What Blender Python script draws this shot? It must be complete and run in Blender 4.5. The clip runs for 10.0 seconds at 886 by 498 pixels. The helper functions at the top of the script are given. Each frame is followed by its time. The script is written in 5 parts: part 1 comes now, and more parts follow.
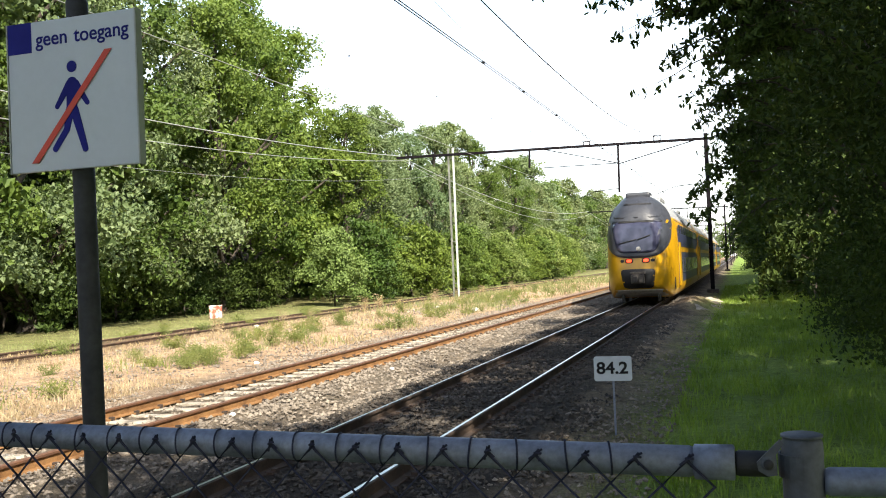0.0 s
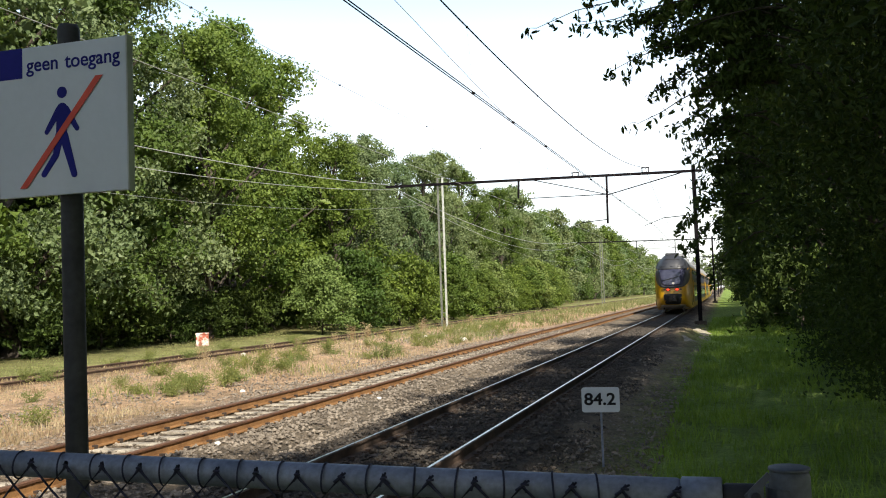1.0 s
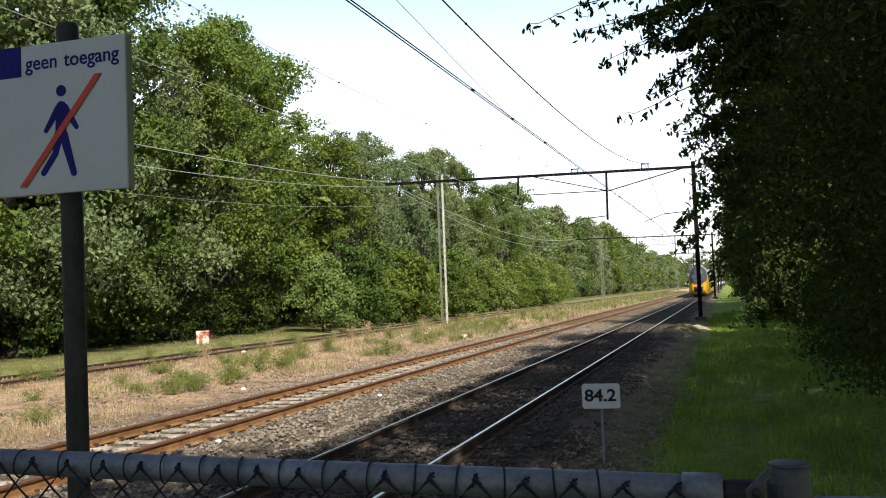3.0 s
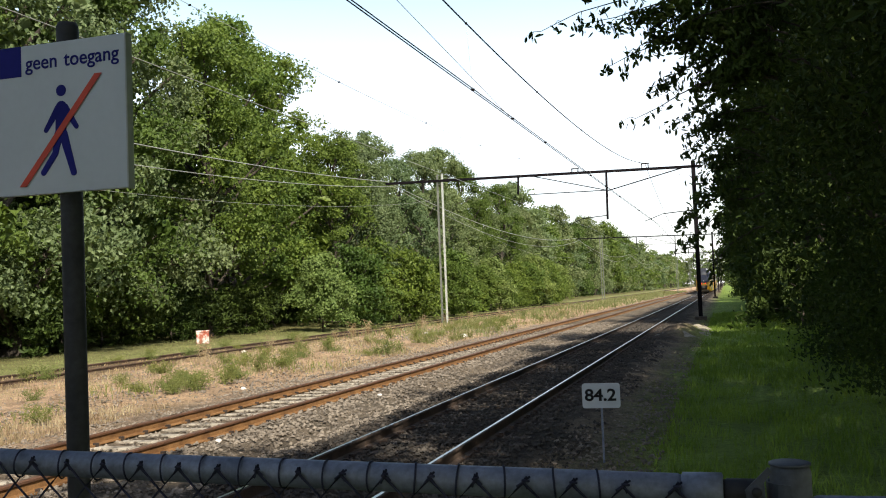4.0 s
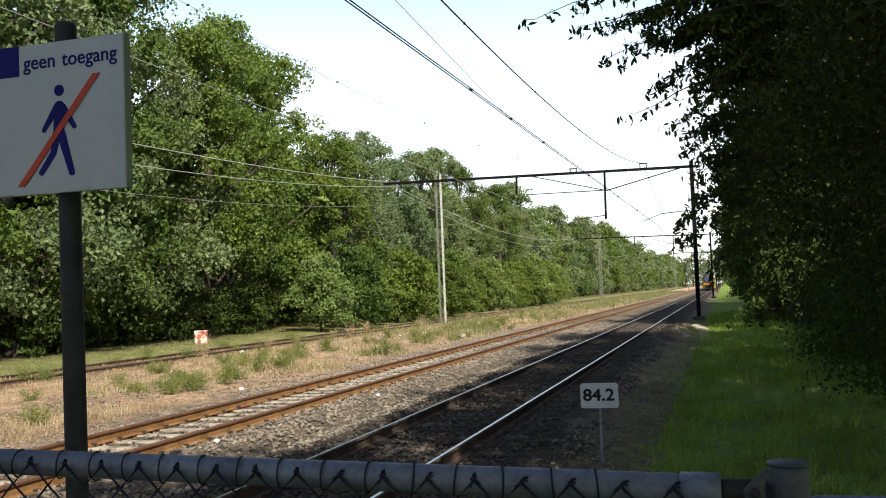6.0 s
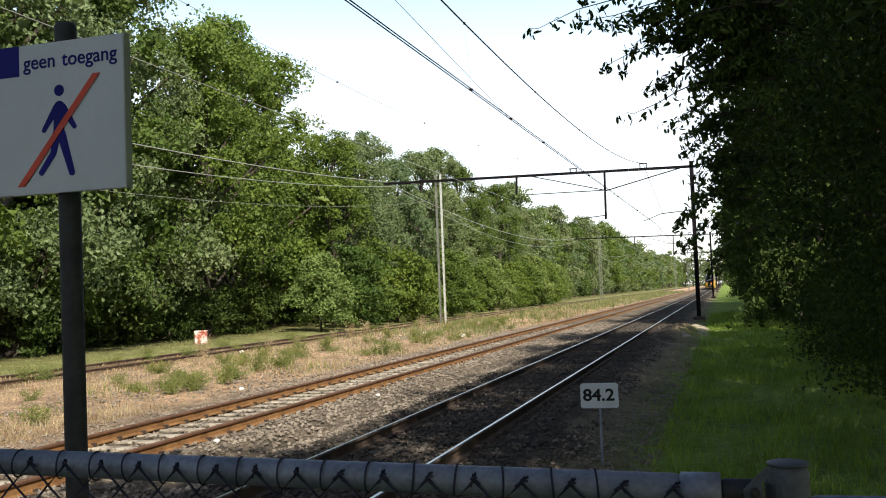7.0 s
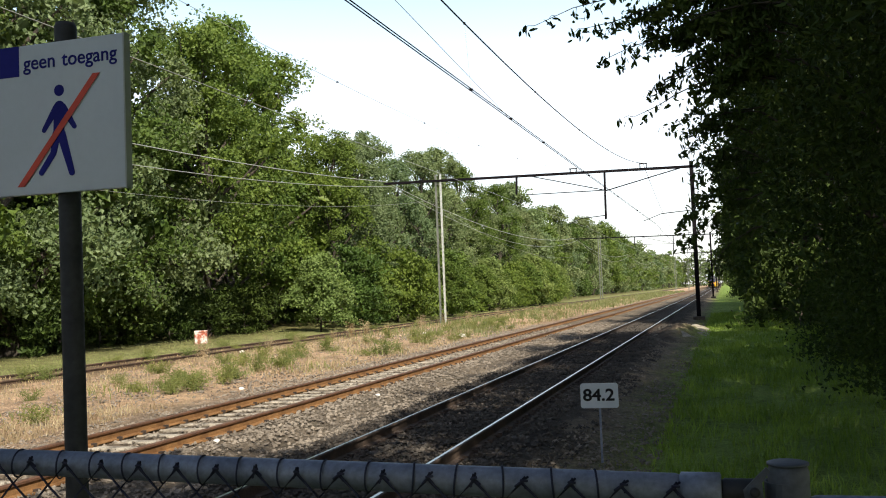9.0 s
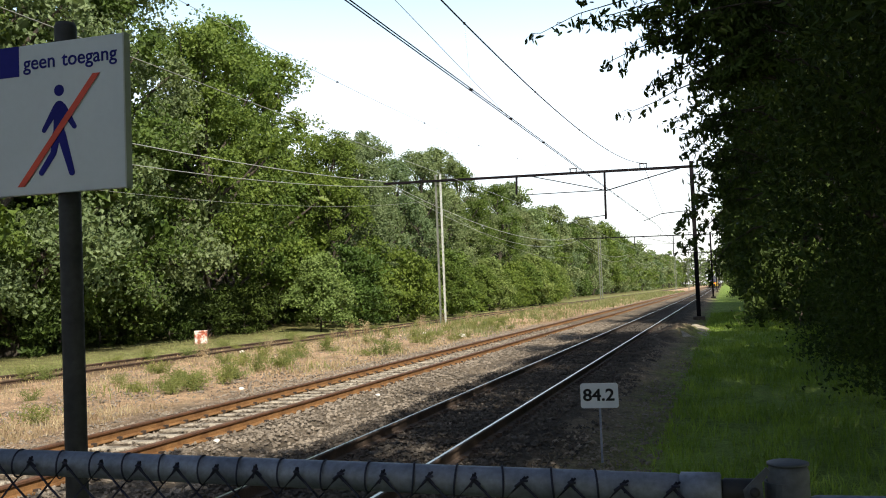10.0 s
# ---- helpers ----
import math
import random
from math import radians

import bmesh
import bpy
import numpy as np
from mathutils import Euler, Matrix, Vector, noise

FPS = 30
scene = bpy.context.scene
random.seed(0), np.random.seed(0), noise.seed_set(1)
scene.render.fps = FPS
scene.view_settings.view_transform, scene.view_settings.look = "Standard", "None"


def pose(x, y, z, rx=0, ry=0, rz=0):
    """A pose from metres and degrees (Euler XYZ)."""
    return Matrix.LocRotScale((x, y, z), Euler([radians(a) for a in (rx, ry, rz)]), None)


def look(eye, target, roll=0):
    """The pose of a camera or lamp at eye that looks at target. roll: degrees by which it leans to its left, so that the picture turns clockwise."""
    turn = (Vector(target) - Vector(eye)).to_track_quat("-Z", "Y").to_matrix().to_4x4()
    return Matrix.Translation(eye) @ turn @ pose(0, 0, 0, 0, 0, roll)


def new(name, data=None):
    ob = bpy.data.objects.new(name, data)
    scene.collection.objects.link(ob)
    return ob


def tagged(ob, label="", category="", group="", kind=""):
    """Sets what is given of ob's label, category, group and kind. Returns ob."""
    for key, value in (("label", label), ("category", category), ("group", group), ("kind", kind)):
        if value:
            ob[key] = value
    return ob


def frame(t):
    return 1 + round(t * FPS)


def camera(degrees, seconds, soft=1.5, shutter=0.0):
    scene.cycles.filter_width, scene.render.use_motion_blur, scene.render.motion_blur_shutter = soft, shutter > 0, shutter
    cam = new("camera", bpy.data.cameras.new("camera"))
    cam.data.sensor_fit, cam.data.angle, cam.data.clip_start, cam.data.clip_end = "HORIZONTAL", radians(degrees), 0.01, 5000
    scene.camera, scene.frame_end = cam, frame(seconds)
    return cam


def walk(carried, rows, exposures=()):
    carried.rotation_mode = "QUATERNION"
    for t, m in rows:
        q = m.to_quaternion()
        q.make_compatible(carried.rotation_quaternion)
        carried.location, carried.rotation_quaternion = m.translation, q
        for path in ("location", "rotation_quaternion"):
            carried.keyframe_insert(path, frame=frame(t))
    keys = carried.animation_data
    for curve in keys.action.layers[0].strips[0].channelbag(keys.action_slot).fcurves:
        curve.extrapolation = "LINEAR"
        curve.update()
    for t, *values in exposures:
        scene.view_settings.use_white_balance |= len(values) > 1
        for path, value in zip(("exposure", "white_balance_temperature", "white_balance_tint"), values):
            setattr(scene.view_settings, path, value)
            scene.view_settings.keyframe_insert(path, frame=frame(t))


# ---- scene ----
F_DEG = 50.6
cam = camera(F_DEG, 10.0, soft=1.05)

# rail tops of the two main tracks lie at z = 0; the tracks run along +y
EYE = pose(0, 0, 1.852, 90 + 2.704, 0, 16.564) @ pose(0, 0, 0, 0, 0, -2.217)


def turned(dx, dy, roll):
    """The eye's pose turned so that the view shifts a little sideways and up or down, and leans."""
    return EYE @ pose(0, 0, 0, math.degrees(dy / 1658.5), math.degrees(dx / 1658.5), roll)


walk(cam, [(t, turned(a, b, c)) for t, a, b, c in (
    (0.0, 23, -46, -0.30), (0.1, 14, -37.5, -0.25), (0.2, 4, -30.5, -0.2), (0.3, -8, -24.5, -0.17), (0.4, -15, -19, -0.14), (0.5, -14, -13, -0.11),
    (0.6, -6, -6.3, -0.04), (0.7, -1, 0, 0.04), (0.8, 2, 4.3, 0.14), (0.9, 3, 5.5, 0.2), (1.0, 3, 6, 0.24), (1.1, 4, 5.2, 0.22), (1.2, 2, 3.5, 0.17),
    (1.3, 0.5, 2.8, 0.13), (1.4, 0, 2.3, 0.1), (1.5, 0, 2, 0.08), (2.0, 1.5, 1.5, 0.06), (2.5, 2.5, 1.2, 0.03), (3.2, 3, 0.5, 0.01), (4.0, 3, 0, 0),
    (4.5, 0.7, 0, 0), (5.0, 0, 0, 0), (7.5, 0, 0, 0), (10.0, 0, 0, 0))],
    exposures=[(0.0, 1.46), (0.25, 1.28), (0.5, 1.05), (0.8, 0.85), (1.2, 0.7), (1.8, 0.6), (10.0, 0.6)])

# ---- light ----
SUN_EL, SUN_DIR = radians(41), Vector((0.62, -0.78, 0)).normalized()
world = bpy.data.worlds.new("sky")
scene.world = world
world.use_nodes = True
wt = world.node_tree
sky = wt.nodes.new("ShaderNodeTexSky")
sky.sky_type, sky.sun_disc = "NISHITA", False
sky.sun_elevation, sky.sun_rotation = SUN_EL, math.atan2(SUN_DIR.x, SUN_DIR.y)
sky.dust_density, sky.air_density, sky.ozone_density = 2.0, 1.0, 1.0
wt.links.new(sky.outputs[0], wt.nodes["Background"].inputs[0])
wt.nodes["Background"].inputs[1].default_value = 0.08
# even white veil, added all round low over the horizon for an overexposed sky
way = wt.nodes.new("ShaderNodeTexCoord")
height = wt.nodes.new("ShaderNodeSeparateXYZ")
wt.links.new(way.outputs["Generated"], height.inputs[0])
veil = wt.nodes.new("ShaderNodeValToRGB")
ramp = veil.color_ramp
while len(ramp.elements) > 1:
    ramp.elements.remove(ramp.elements[-1])
ramp.elements[0].position, ramp.elements[0].color = 0.0, (0.65, 0.65, 0.64, 1)
for at, c in ((0.20, (0.64, 0.65, 0.66)), (0.26, (0.49, 0.59, 0.65)), (0.31, (0.35, 0.49, 0.56)), (0.55, (0.0, 0.0, 0.0))):
    e = ramp.elements.new(at)
    e.color = (*c, 1)
wt.links.new(height.outputs[2], veil.inputs[0])
veil_light = wt.nodes.new("ShaderNodeBackground")
wt.links.new(veil.outputs[0], veil_light.inputs[0])
both = wt.nodes.new("ShaderNodeAddShader")
wt.links.new(wt.nodes["Background"].outputs[0], both.inputs[0])
wt.links.new(veil_light.outputs[0], both.inputs[1])
wt.links.new(both.outputs[0], wt.nodes["World Output"].inputs["Surface"])
sun = new("sun", bpy.data.lights.new("sun", "SUN"))
sun.data.energy, sun.data.angle, sun.data.color = 4.9, radians(0.5), (1.0, 0.92, 0.78)
to_sun = Vector((SUN_DIR.x * math.cos(SUN_EL), SUN_DIR.y * math.cos(SUN_EL), math.sin(SUN_EL)))
sun.matrix_world = look(to_sun * 60, (0, 0, 0))


# ---- materials ----
def nodes_of(name):
    m = bpy.data.materials.new(name)
    m.use_nodes = True
    nt = m.node_tree
    return m, nt, nt.nodes["Principled BSDF"]


def noise_node(nt, scale, detail=4, space="Object", rough=0.6):
    n = nt.nodes.new("ShaderNodeTexNoise")
    n.inputs["Scale"].default_value, n.inputs["Detail"].default_value, n.inputs["Roughness"].default_value = scale, detail, rough
    if space == "World":
        g = nt.nodes.new("ShaderNodeNewGeometry")
        nt.links.new(g.outputs["Position"], n.inputs["Vector"])
    else:
        c = nt.nodes.new("ShaderNodeTexCoord")
        nt.links.new(c.outputs["Object"], n.inputs["Vector"])
    return n


def ramp_node(nt, source, stops):
    r = nt.nodes.new("ShaderNodeValToRGB")
    while len(r.color_ramp.elements) < len(stops):
        r.color_ramp.elements.new(0.5)
    for e, (at, c) in zip(r.color_ramp.elements, stops):
        e.position, e.color = at, (*c, 1)
    nt.links.new(source, r.inputs[0])
    return r


def mix_node(nt, kind, factor, a, b):
    m = nt.nodes.new("ShaderNodeMix")
    m.data_type, m.blend_type = "RGBA", kind
    for sock, v in ((m.inputs[0], factor), (m.inputs[6], a), (m.inputs[7], b)):
        if hasattr(v, "links"):
            nt.links.new(v, sock)
        else:
            sock.default_value = v
    return m.outputs[2]


def bump_node(nt, bsdf, height, strength, distance):
    b = nt.nodes.new("ShaderNodeBump")
    b.inputs["Strength"].default_value, b.inputs["Distance"].default_value = strength, distance
    nt.links.new(height, b.inputs["Height"])
    nt.links.new(b.outputs[0], bsdf.inputs["Normal"])


def grained(name, dark, light, scale=6.0, rough=0.8, metal=0.0, bump=0.3, fine=40.0, depth=0.01, space="Object", spread=(0.35, 0.65), grain=0.28, spec=0.5):
    """A surface that varies between two colours at two scales, with fine relief."""
    m, nt, b = nodes_of(name)
    n1, n2 = noise_node(nt, scale, 5, space), noise_node(nt, fine, 4, space)
    r1 = ramp_node(nt, n1.outputs[0], [(spread[0], dark), (spread[1], light)])
    r2 = ramp_node(nt, n2.outputs[0], [(0.3, (1 - grain,) * 3), (0.7, (1 + grain * 0.5,) * 3)])
    nt.links.new(mix_node(nt, "MULTIPLY", 1.0, r1.outputs[0], r2.outputs[0]), b.inputs["Base Color"])
    b.inputs["Roughness"].default_value, b.inputs["Metallic"].default_value = rough, metal
    b.inputs["Specular IOR Level"].default_value = spec
    if bump:
        bump_node(nt, b, n2.outputs[0], bump, depth)
    return m


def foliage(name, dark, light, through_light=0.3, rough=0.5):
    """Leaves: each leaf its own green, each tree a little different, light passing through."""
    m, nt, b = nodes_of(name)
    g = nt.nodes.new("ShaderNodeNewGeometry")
    # lighter and darker patches: partly natural green, partly painted clump light and shade
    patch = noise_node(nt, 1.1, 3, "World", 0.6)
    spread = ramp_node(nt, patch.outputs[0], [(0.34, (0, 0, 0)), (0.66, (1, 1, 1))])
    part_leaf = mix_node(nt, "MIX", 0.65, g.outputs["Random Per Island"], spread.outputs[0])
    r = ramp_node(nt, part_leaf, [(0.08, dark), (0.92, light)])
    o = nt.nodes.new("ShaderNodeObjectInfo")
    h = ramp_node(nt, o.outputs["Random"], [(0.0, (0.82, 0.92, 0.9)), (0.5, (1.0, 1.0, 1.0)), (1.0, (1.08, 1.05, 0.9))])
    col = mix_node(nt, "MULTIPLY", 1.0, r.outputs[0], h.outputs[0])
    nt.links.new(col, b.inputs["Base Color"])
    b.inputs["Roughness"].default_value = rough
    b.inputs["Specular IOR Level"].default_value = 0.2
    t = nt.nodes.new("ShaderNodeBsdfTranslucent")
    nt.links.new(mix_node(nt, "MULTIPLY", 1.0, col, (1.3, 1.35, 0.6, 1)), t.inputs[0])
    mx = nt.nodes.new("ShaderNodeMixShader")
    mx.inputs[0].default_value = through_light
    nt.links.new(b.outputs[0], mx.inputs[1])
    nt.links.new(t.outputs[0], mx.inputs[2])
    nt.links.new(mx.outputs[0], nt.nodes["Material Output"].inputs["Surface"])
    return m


def plain(name, c, rough=0.5, metal=0.0, **kw):
    return grained(name, [v * 0.85 for v in c], [min(1, v * 1.1) for v in c], rough=rough, metal=metal, **kw)


def ground_material():
    """One sheet: verge grass, ballast of two tracks, dry sandy strip, old siding, grass under the wood."""
    m, nt, b = nodes_of("ground_soil")
    g = nt.nodes.new("ShaderNodeNewGeometry")
    sep = nt.nodes.new("ShaderNodeSeparateXYZ")
    nt.links.new(g.outputs["Position"], sep.inputs[0])
    wob = noise_node(nt, 0.7, 5, "World")
    w = nt.nodes.new("ShaderNodeMath")
    w.operation = "MULTIPLY_ADD"
    nt.links.new(wob.outputs[0], w.inputs[0])
    w.inputs[1].default_value = 1.6
    nt.links.new(sep.outputs[0], w.inputs[2])
    mr = nt.nodes.new("ShaderNodeMapRange")
    nt.links.new(w.outputs[0], mr.inputs[0])
    mr.inputs[1].default_value, mr.inputs[2].default_value = -25 + 0.8, 5 + 0.8

    def at(x):
        return (x + 25) / 30
    sand, ball = (0.52, 0.365, 0.25), (0.18, 0.15, 0.117)
    umber, soil, lawn = (0.055, 0.045, 0.038), (0.205, 0.168, 0.122), (0.20, 0.29, 0.062)
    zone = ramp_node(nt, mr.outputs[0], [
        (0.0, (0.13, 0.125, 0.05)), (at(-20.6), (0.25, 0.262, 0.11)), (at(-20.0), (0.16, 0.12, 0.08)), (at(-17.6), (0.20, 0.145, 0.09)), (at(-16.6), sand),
        (at(-10.6), (0.42, 0.30, 0.20)), (at(-9.8), (0.26, 0.20, 0.15)), (at(-9.2), (0.18, 0.145, 0.11)), (at(-6.3), ball), (at(-5.3), umber), (at(-2.4), umber), (at(-1.9), soil), (at(-1.35), (0.19, 0.19, 0.09)), (at(-0.8), lawn)])
    patch = noise_node(nt, 0.55, 6, "World", 0.7)
    p = ramp_node(nt, patch.outputs[0], [(0.3, (0.62, 0.64, 0.6)), (0.5, (1, 1, 1)), (0.72, (1.35, 1.3, 1.2))])
    fine = noise_node(nt, 22, 6, "World", 0.75)
    f = ramp_node(nt, fine.outputs[0], [(0.3, (0.45, 0.45, 0.45)), (0.55, (1.05, 1.03, 1.0)), (0.72, (1.7, 1.65, 1.6))])
    c = mix_node(nt, "MULTIPLY", 1.0, zone.outputs[0], p.outputs[0])
    c = mix_node(nt, "MULTIPLY", 0.85, c, f.outputs[0])
    mid = noise_node(nt, 4.5, 5, "World", 0.7)
    md = ramp_node(nt, mid.outputs[0], [(0.32, (0.55, 0.53, 0.52)), (0.5, (1, 1, 1)), (0.68, (1.35, 1.33, 1.3))])
    c = mix_node(nt, "MULTIPLY", 0.8, c, md.outputs[0])
    # patches of green weed between the tracks
    wn = noise_node(nt, 0.9, 5, "World", 0.65)
    wr = ramp_node(nt, wn.outputs[0], [(0.60, (0, 0, 0)), (0.70, (1, 1, 1))])
    far = ramp_node(nt, mr.outputs[0], [(at(-20), (0.6, 0.6, 0.6)), (at(-10.5), (0.5, 0.5, 0.5)), (at(-10.0), (0, 0, 0))])
    c = mix_node(nt, "MIX", mix_node(nt, "MULTIPLY", 1.0, wr.outputs[0], far.outputs[0]), c, (0.13, 0.14, 0.045, 1))
    nt.links.new(c, b.inputs["Base Color"])
    b.inputs["Roughness"].default_value = 0.95
    b.inputs["Specular IOR Level"].default_value = 0.15
    bump_node(nt, b, fine.outputs[0], 1.0, 0.06)
    return m


M_GROUND = ground_material()
M_STONE = grained("ballast_stone", (0.13, 0.108, 0.086), (0.29, 0.245, 0.195), scale=3.0, rough=0.9, fine=60, space="World")
# gravel tone raised to stand for the sunlit streaks on the heap
M_GRAVEL = grained("gravel_paled_for_sun", (0.20, 0.175, 0.13), (0.40, 0.36, 0.28), scale=4.0, rough=0.95, fine=35, bump=0.8, depth=0.03, space="World")
M_STONE_DARK = grained("dark_stone", (0.03, 0.026, 0.022), (0.10, 0.085, 0.07), scale=3.0, rough=0.9, fine=60, space="World")
M_RUST = grained("rail_rust", (0.15, 0.07, 0.022), (0.27, 0.14, 0.05), scale=4, rough=0.85, fine=50, space="World")
M_RUST_BROWN = grained("rail_rust_brown", (0.05, 0.032, 0.022), (0.11, 0.066, 0.042), scale=4, rough=0.85, fine=50, space="World")
M_RUST_DARK = grained("rail_rust_dark", (0.026, 0.018, 0.014), (0.065, 0.042, 0.029), scale=4, rough=0.8, fine=50, space="World")
M_HEAD = plain("polished_rail_head", (0.62, 0.61, 0.62), rough=0.28, metal=1.0, bump=0.05)
M_HEAD_RUSTY = grained("brown_rail_head", (0.085, 0.045, 0.028), (0.15, 0.07, 0.035), scale=5, rough=0.6, space="World")
M_CONCRETE = grained("concrete_sleeper_grey", (0.24, 0.205, 0.16), (0.46, 0.41, 0.33), scale=5, rough=0.9, space="World")
M_TIE = grained("tarred_sleeper_wood", (0.05, 0.038, 0.03), (0.13, 0.10, 0.075), scale=5, rough=0.9, space="World")
M_STEEL_DARK = grained("dark_portal_steel", (0.006, 0.005, 0.007), (0.013, 0.011, 0.013), scale=3, rough=0.9, spec=0.08, space="World")
M_STEEL_DULL = grained("green_grey_mast_steel", (0.10, 0.11, 0.09), (0.18, 0.19, 0.16), scale=3, rough=0.8, space="World")
M_STEEL_GALV = grained("galvanised_steel", (0.40, 0.42, 0.38), (0.58, 0.60, 0.55), scale=5, rough=0.5, metal=0.2, space="World")
M_WIRE = plain("copper_wire_weathered", (0.03, 0.03, 0.034), rough=0.9, spec=0.12)
M_WIRE_PALE = plain("pale_wire", (0.40, 0.41, 0.38), rough=0.5, metal=0.3)
M_PORCELAIN = plain("porcelain", (0.02, 0.016, 0.016), rough=0.5, spec=0.12)
M_BARK = grained("bark", (0.03, 0.025, 0.02), (0.085, 0.068, 0.05), scale=6, rough=0.95, bump=0.8, fine=25, depth=0.03)
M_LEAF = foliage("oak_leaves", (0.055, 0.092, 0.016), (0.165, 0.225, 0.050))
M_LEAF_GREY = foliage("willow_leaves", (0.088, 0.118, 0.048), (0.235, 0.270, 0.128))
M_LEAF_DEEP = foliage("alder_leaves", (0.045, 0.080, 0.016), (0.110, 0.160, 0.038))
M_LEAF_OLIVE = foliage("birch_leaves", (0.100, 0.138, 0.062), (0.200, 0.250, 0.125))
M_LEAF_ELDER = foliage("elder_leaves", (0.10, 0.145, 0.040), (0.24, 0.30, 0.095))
# leaf colour darkened to stand for the shaded face of the hedge
M_LEAF_SHADE = foliage("shade_toned_leaves", (0.017, 0.030, 0.006), (0.072, 0.106, 0.020), 0.14, 0.65)
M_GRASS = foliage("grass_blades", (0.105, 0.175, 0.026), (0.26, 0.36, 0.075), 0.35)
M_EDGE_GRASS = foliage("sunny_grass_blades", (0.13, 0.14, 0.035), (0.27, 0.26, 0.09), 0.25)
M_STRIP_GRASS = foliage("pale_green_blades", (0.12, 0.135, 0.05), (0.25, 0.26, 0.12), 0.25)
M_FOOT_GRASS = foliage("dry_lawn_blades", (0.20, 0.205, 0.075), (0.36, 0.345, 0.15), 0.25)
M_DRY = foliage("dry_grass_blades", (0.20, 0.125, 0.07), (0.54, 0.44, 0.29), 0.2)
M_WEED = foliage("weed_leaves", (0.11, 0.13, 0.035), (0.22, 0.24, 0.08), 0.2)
M_GALV_PIPE = grained("galvanised_pipe", (0.13, 0.15, 0.20), (0.21, 0.235, 0.30), scale=9, rough=0.55, metal=0.25, bump=0.15, fine=90, depth=0.002)
# end post and its fittings: zinc darkened, shade put into the colour
M_POST = grained("zinc_with_painted_shade", (0.055, 0.062, 0.075), (0.095, 0.105, 0.125), scale=9, rough=0.6, metal=0.2, bump=0.15, fine=90, depth=0.002)
M_MESH_WIRE = plain("chain_link_wire", (0.028, 0.030, 0.052), rough=0.7, spec=0.12)
M_POLE = grained("dark_pole_paint", (0.022, 0.023, 0.026), (0.042, 0.043, 0.046), scale=6, rough=0.65, bump=0.1, spec=0.25)
M_SIGN = grained("white_sign_enamel", (0.44, 0.48, 0.53), (0.49, 0.53, 0.58), scale=1.5, rough=0.35, bump=0.02, grain=0.03)
M_SIGN_EDGE = plain("grey_sign_edge", (0.30, 0.32, 0.30), rough=0.6, grain=0.05)
M_BLUE = plain("blue_sign_print", (0.014, 0.016, 0.17), rough=0.65, bump=0.0, grain=0.05, spec=0.12)
M_RED = plain("red_sign_print", (0.55, 0.085, 0.06), rough=0.4, bump=0.0, grain=0.05, spec=0.12)
M_BLACK = plain("black_print", (0.012, 0.012, 0.014), rough=0.5, bump=0.0, grain=0.05, spec=0.12)
M_YELLOW = grained("train_yellow_paint", (0.44, 0.235, 0.004), (0.50, 0.27, 0.008), scale=1.2, rough=0.30, bump=0.0, fine=5, grain=0.06)
M_TRAIN_BLUE = plain("train_dark_blue", (0.035, 0.042, 0.085), rough=0.35, bump=0.0, grain=0.05)
M_TRAIN_GREY = plain("train_roof_grey", (0.30, 0.31, 0.32), rough=0.5, bump=0.05)
M_PANEL = plain("train_dark_panel", (0.035, 0.038, 0.048), rough=0.5, bump=0.0, grain=0.05)
M_SKIRT = plain("train_pale_skirt", (0.52, 0.50, 0.46), rough=0.6)
M_RUBBER = plain("black_rubber", (0.015, 0.015, 0.016), rough=0.7)
M_TRAIN_STEEL = grained("bogie_steel", (0.03, 0.026, 0.024), (0.08, 0.07, 0.06), rough=0.8)
M_BOX_WHITE = grained("box_white_paint", (0.62, 0.58, 0.52), (0.8, 0.77, 0.72), rough=0.7)
M_BOX_WORN = grained("box_peeling_paint", (0.36, 0.09, 0.05), (0.72, 0.66, 0.60), scale=3.5, rough=0.75, fine=30, spread=(0.44, 0.58))


def glass_material():
    m, nt, b = nodes_of("train_window_glass")
    n = noise_node(nt, 1.5, 3)
    r = ramp_node(nt, n.outputs[0], [(0.3, (0.03, 0.032, 0.06)), (0.7, (0.06, 0.062, 0.10))])
    nt.links.new(r.outputs[0], b.inputs["Base Color"])
    b.inputs["Roughness"].default_value = 0.08
    b.inputs["Specular IOR Level"].default_value = 0.35
    return m


def lamp_material():
    m, nt, b = nodes_of("red_tail_lamp_glow")
    b.inputs["Base Color"].default_value = (0.5, 0.02, 0.01, 1)
    b.inputs["Emission Color"].default_value = (1.0, 0.035, 0.008, 1)
    b.inputs["Emission Strength"].default_value = 2.4
    return m


M_GLASS, M_LAMP = glass_material(), lamp_material()


# ---- mesh helpers ----
def part(name, bm, material, parent=None, label=""):
    """Links a bmesh as one mesh object, under a thing or a part."""
    me = bpy.data.meshes.new(name)
    bm.to_mesh(me)
    bm.free()
    return hang(name, me, material, parent, label)


def hang(name, me, material, parent=None, label=""):
    if material is not None and not me.materials:
        me.materials.append(material)
    ob = new(name, me)
    if parent is not None:
        ob.parent = parent
    if label:
        tagged(ob, label)
    return ob


def thing(name, x, y, z, label, category, group="", rz=0, kind=""):
    """An empty at a thing's base."""
    ob = new(name)
    ob.empty_display_size = 0.2
    ob.matrix_basis = pose(x, y, z, 0, 0, rz)
    return tagged(ob, label, category, group, kind)


